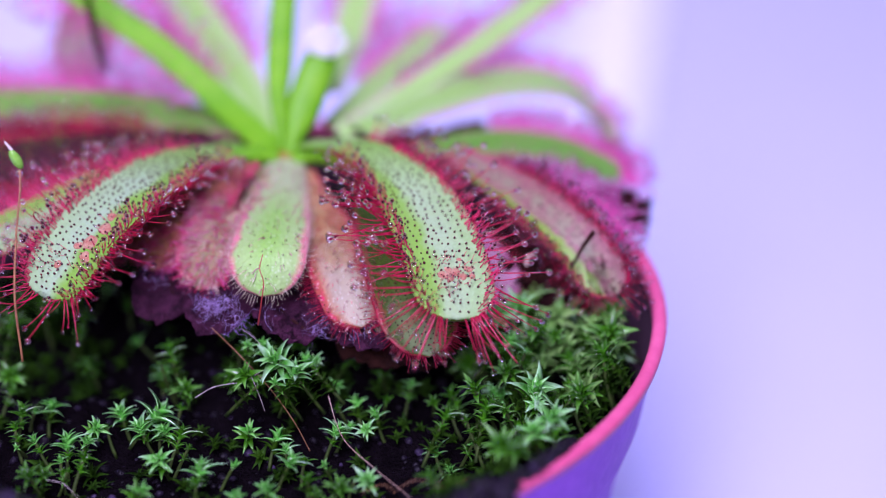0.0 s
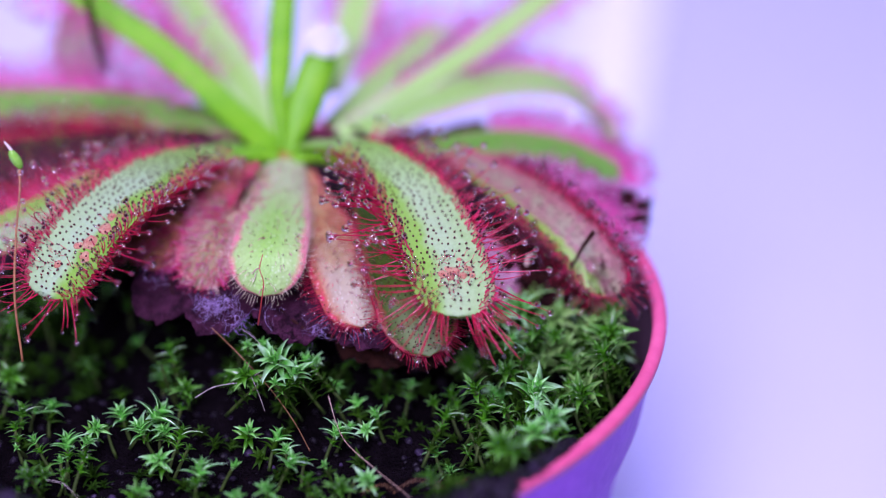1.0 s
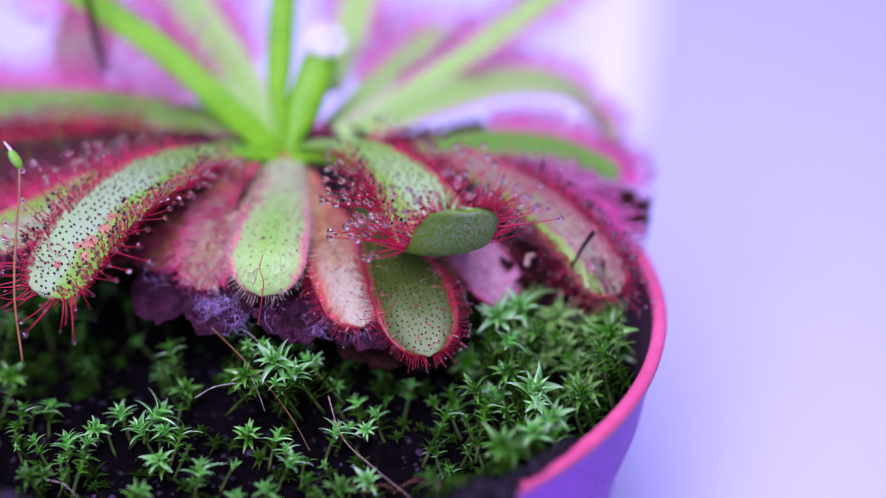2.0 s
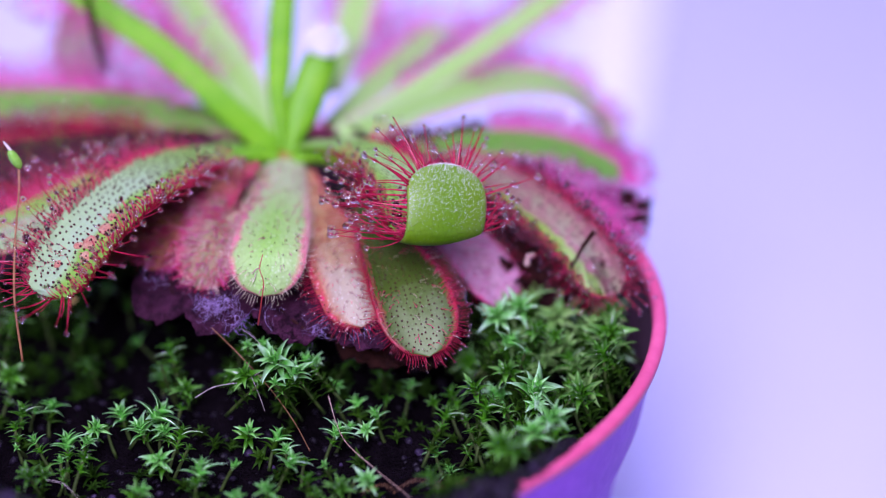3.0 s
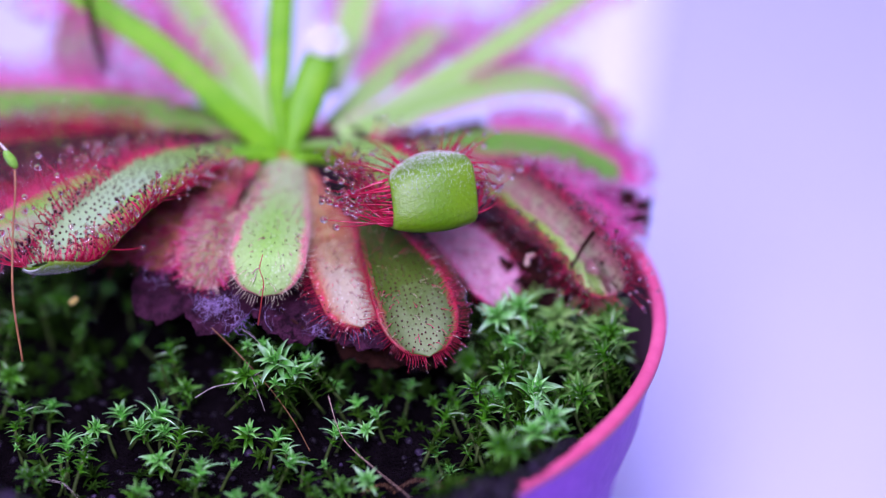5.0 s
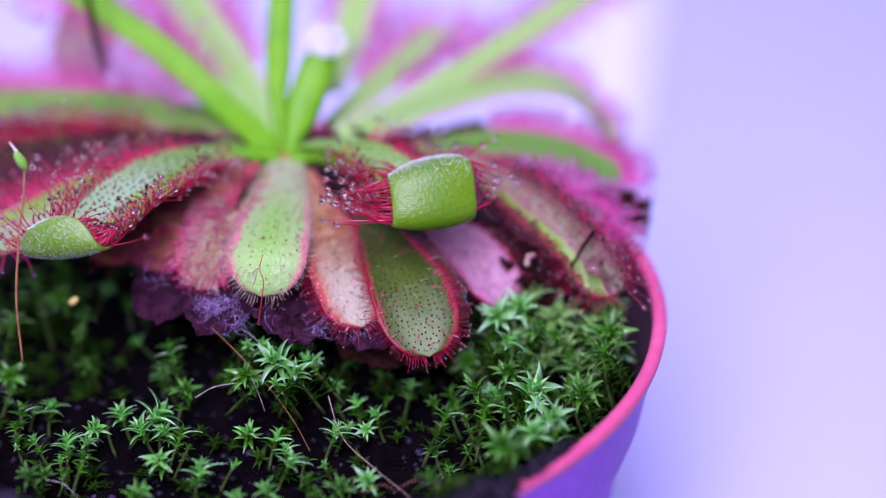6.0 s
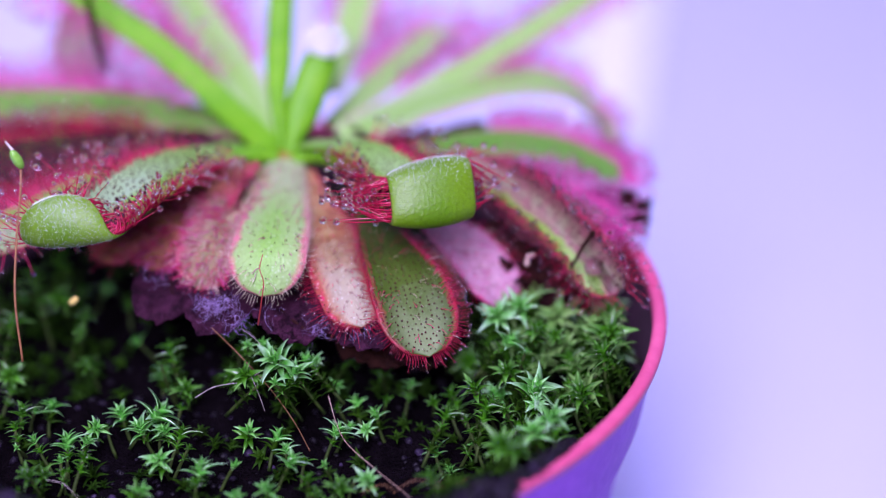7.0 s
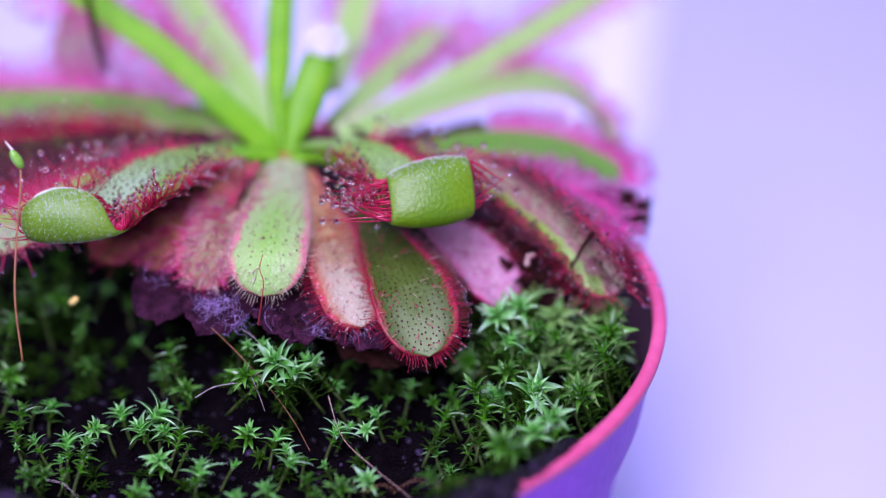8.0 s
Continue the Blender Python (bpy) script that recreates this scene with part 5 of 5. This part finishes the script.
for k, (a, b, c) in enumerate((((10.7, -21.5, 50.5), (12.4, -21.1, 51.2), (14.3, -21.8, 50.9)), ((13.3, -20.6, 51.0), (15.0, -21.3, 50.9), (16.2, -20.6, 51.0)), ((8.1, -21.2, 50.0), (9.7, -20.9, 50.6), (10.7, -21.6, 50.3)), ((15.8, -21.4, 50.6), (17.1, -20.7, 50.9), (18.8, -20.9, 50.6)))):
    strand("peat_fibre", [a, b, c], 0.03, "fibre_brown", "short thin brown fibre in the peat near the rim")


def tangle():
    """Violet fibres matted round the dead leaves."""
    rng = random.Random(9)
    pieces = []
    for cx, cy, cz, spread, count in ((*(-4.1, -6.1, 57.3), 1.5, 84), (*(4.2, -7.7, 56.3), 1.0, 22), (*(0.5, -6.9, 56.7), 1.2, 8), (*(-2.3, -7.5, 56.7), 1.1, 22), (*(-9.0, -3.6, 58.3), 0.9, 8), (*(7.8, -8.6, 55.8), 1.0, 8)):
        for k in range(count):
            p = np.array((cx, cy, cz)) + np.array([rng.gauss(0, spread * 0.5), rng.gauss(0, spread * 0.3), rng.gauss(0, spread * 0.32)])
            d = np.array([rng.gauss(0, 1), rng.gauss(0, 0.6), rng.gauss(0, 0.6)])
            pts = [p]
            for j in range(6):
                d = d * 0.6 + np.array([rng.gauss(0, 0.8), rng.gauss(0, 0.7), rng.gauss(0, 0.8)])
                pts.append(pts[-1] + d / np.linalg.norm(d) * rng.uniform(0.2, 0.5))
            v, f = tube([q * MM for q in pts], rng.uniform(0.007, 0.020) * MM, 18, 4, 0.5)
            pieces.append((v, f, 0))
    v, f, m = joined(pieces)
    ob = part("fibre_mat", mesh_of("fibre_mat", v, f), "fibre_violet", None)
    tagged(ob, "matted violet-grey fibres round the dead leaves", "fibres", kind="stuff")


tangle()


def spore_stalk():
    """A moss spore stalk with its green capsule and dry beak."""
    base = np.array((-18.8, -11.1, 55.3)) * MM
    s = thing("spore_stalk", tuple(base), "thin moss spore stalk with a green capsule", "moss capsule")
    at = lambda q: np.array(q) * MM - base
    v, f = tube([at((-18.8, -11.1, 55.3)), at((-19.2, -9.5, 60.1)), at((-19.0, -7.5, 64.5)), at((-18.6, -6.2, 67.8)), at((-18.6, -5.3, 69.3))], 0.10 * MM, 40, 6, 0.9)
    part("stalk", mesh_of("stalk", v, f), "fibre_brown", s)
    c = at((-18.9, -4.9, 70.0))
    v, f = ball(0.40 * MM, (0, 0, 0), 10, 12, 2.2)
    cap = part("capsule", mesh_of("capsule", v, f), "capsule", s, "glossy green capsule")
    cap.matrix_basis = Matrix.Translation(c) @ pose(0, 0, 0, 0, -26, 0)
    v, f = tube([at((-19.2, -4.6, 70.6)), at((-19.5, -4.4, 70.9)), at((-19.8, -4.2, 71.2))], 0.13 * MM, 12, 6, 0.4)
    part("beak", mesh_of("beak", v, f), "fibre_pale", s, "dry pale beak")
    return s


sporo = spore_stalk()
v, f = ball(0.30 * MM, (0, 0, 0), 8, 10, 1.7)
seed_ = part("seed", mesh_of("seed", v, f), "seed", None)
seed_.matrix_basis = Matrix.Translation(np.array((-16.0, -2.8, 55.8)) * MM) @ pose(0, 0, 0, 0, 50, 0)
tagged(seed_, "tiny yellow seed caught on the moss", "seed")
v, f = tube([np.array(k) * MM for k in ((21.2, -0.5, 57.8), (21.3, -0.1, 58.4), (21.8, 0.0, 58.6))], 0.22 * MM, 14, 7, 0.5)
tagged(part("leaf_scrap", mesh_of("leaf_scrap", v, f), "fibre_tan", None), "small tan curled plant scrap", "plant scrap")


def crumbs():
    """Peat crumbs: rough lumps on the soil, and spilled over the rim at the front."""
    rng = random.Random(21)
    pieces = []
    for k in range(3680):
        if k < 640:
            x, y = rng.uniform(-29, 29), rng.uniform(-29, 4)
            if math.hypot(x, y) > 29.8:
                continue
            z, r = soil_height(x, y), rng.uniform(0.25, 0.95)
        else:
            a = rng.uniform(-3.0, -0.9)
            rr = rng.uniform(28.8, 32.9) if a < -0.95 else rng.uniform(29.5, 31.6)
            x, y = rr * math.cos(a), rr * math.sin(a)
            z, r = (RIM_Z - 0.2 if rr > 31.2 else RIM_Z - 2.6) + rng.uniform(-0.8, 0.4), rng.uniform(0.3, 0.9)
        if k > 2050:
            # fine grit over the heaped peat at the front
            a, rr = rng.uniform(-2.6, -0.93), rng.uniform(29.2, 33.0)
            x, y, z, r = rr * math.cos(a), rr * math.sin(a), RIM_Z - 0.1 + rng.uniform(-0.2, 0.5) - max(0.0, 31.5 - rr) * 0.9, rng.uniform(0.12, 0.38)
        elif k > 1700:
            a, rr = rng.uniform(-1.7, -0.96), rng.uniform(30.8, 33.3)
            x, y, z, r = rr * math.cos(a), rr * math.sin(a), RIM_Z - 0.3 + rng.uniform(-0.5, 0.4), rng.uniform(0.4, 0.9)
        if k > 3200:
            # crumbs that creep over the inner half of the rim and thin out along it
            a = -0.97 + 0.27 * rng.random() ** 1.5
            rr = rng.uniform(31.0, 31.45 + (-0.70 - a) * 3.6)
            x, y, z, r = rr * math.cos(a), rr * math.sin(a), RIM_Z - 0.05 + rng.uniform(-0.25, 0.15), rng.uniform(0.15, 0.40)
        if k >= 640:
            # the heap follows the pot's wall; further round only a thin line of it lies on the rim
            far = math.hypot(x, y)
            if math.atan2(y, x) < -1.42 and far < 31.2:
                continue
            x, y = x * (1 + 0.6 / far) + POT_X, y * (1 + 0.6 / far) + POT_Y
        v, f = ball(r * (0.45 if k < 640 else 1.0), (0, 0, 0), 5, 7, 0.8)
        o = Vector((k * 3.1, 0, 0))
        v = [(np.array(q) * (1 + 0.9 * noise.noise(Vector(q) * 1.6 + o)) + np.array((x, y, z))) * MM for q in v]
        pieces.append((v, f, 0))
    v, f, m = joined(pieces)
    me = mesh_of("peat_crumbs", v, f)
    me.polygons.foreach_set("use_smooth", [True] * len(me.polygons))
    tagged(part("peat_crumbs", me, "crumb", None), "dark damp peat crumbs heaped to the rim", "peat", kind="stuff")


crumbs()


# ---- what moves ----
def motions():
    leaf_main.curl([
        (0.0, [(0, 0.80, 0.06)]), (1.0, [(5, 0.84, 0.07)]), (1.2, [(14, 0.84, 0.07)]), (1.3, [(52, 0.82, 0.05)]), (1.5, [(63, 0.81, 0.045)]), (1.7, [(73, 0.80, 0.045, 4)]),
        (2.3, [(112, 0.785, 0.05, 14), (5, 0.92, 0.05)]), (2.8, [(136, 0.772, 0.05, 20), (28, 0.905, 0.05)]), (3.0, [(139, 0.762, 0.05, 18), (45, 0.90, 0.05)]),
        (3.5, [(141, 0.741, 0.05, 6), (60, 0.90, 0.05)]), (4.0, [(141, 0.727, 0.05, 0), (70, 0.89, 0.05)]),
        (4.5, [(140, 0.716, 0.05, -4), (78, 0.88, 0.05)]), (5.8, [(143, 0.702, 0.05, -4), (92, 0.87, 0.05)]),
        (7.0, [(146, 0.693, 0.05, -3), (108, 0.868, 0.05)]), (8.0, [(147, 0.690, 0.05, -3), (114, 0.866, 0.05)])])
    leaf_side.curl([
        (0.0, [(0, 0.92, 0.05)]), (2.0, [(3, 0.92, 0.05)]), (2.8, [(8, 0.93, 0.05)]), (3.6, [(20, 0.93, 0.05)]), (4.2, [(38, 0.92, 0.05)]), (4.7, [(58, 0.91, 0.05)]), (5.3, [(104, 0.90, 0.05, -2)]),
        (5.8, [(141, 0.888, 0.05, -4), (20, 0.94, 0.05)]), (6.0, [(141, 0.875, 0.05, 4), (22, 0.94, 0.05)]), (6.4, [(140, 0.852, 0.05, 14), (30, 0.935, 0.05)]), (7.0, [(140, 0.836, 0.05, 20), (42, 0.93, 0.05)]),
        (7.5, [(138, 0.827, 0.05, 22), (52, 0.93, 0.05)]), (8.0, [(136, 0.82, 0.05, 23), (60, 0.93, 0.05)])])
    leaf_main.clasp(0.55, 22, ((0.0, 0.0), (1.2, 0.05), (1.5, 0.15), (2.8, 0.25), (4.5, 0.7), (8.0, 1.0)), 65)
    leaf_side.clasp(0.45, 60, ((0.0, 0.22), (2.8, 0.5), (4.6, 0.85), (6.0, 0.7), (8.0, 1.0)), None)
    leaf_side.clasp(0.45, 70, ((0.0, 0.5), (2.8, 0.6), (4.6, 0.8), (5.4, 0.2), (6.2, 0.0), (8.0, 0.0)), None, ("ray",))
    leaf_side.clasp(0.45, 70, ((0.0, -0.7), (1.7, -0.35), (2.8, 0.0), (3.5, 0.25), (4.5, 0.5), (6.0, 0.4), (8.0, 0.4)), None, ("hook",))
    leaf_low.curl([(0.0, [(0, 0.6, 0.2)]), (3.0, [(8, 0.6, 0.2)]), (5.0, [(22, 0.6, 0.2)]), (8.0, [(38, 0.62, 0.2)])])
    # spore stalk nods, is pushed by the rolling leaf and springs back
    p0 = sporo.matrix_basis.translation
    nod = lambda a, b=0.0: Matrix.Translation(p0) @ pose(0, 0, 0, b, a, 0)
    walk(sporo, [(0.0, nod(0)), (2.0, nod(-0.2)), (3.6, nod(-0.5)), (4.2, nod(-1.5)), (4.6, nod(-3.0)), (5.2, nod(-0.5)), (6.0, nod(2.0, 3)), (6.4, nod(0.3)), (8.0, nod(0.2))])
    # the narrow leaf behind leans out slowly, the young one shifts a little
    q0 = reaching.matrix_basis.translation.copy()
    walk(reaching, [(t, Matrix.Translation(q0) @ pose(0, 0, 0, 0, a, 0)) for t, a in ((0.0, 0.0), (1.5, 0.3), (3.5, 2.4), (4.5, 4.2), (6.5, 6.2), (8.0, 7.4))])
    q1 = upright.matrix_basis.translation.copy()
    walk(upright, [(t, Matrix.Translation(q1) @ pose(0, 0, 0, 0, a, 0)) for t, a in ((0.0, 0.8), (3.5, 0.2), (5.0, -0.4), (8.0, -0.6))])


motions()
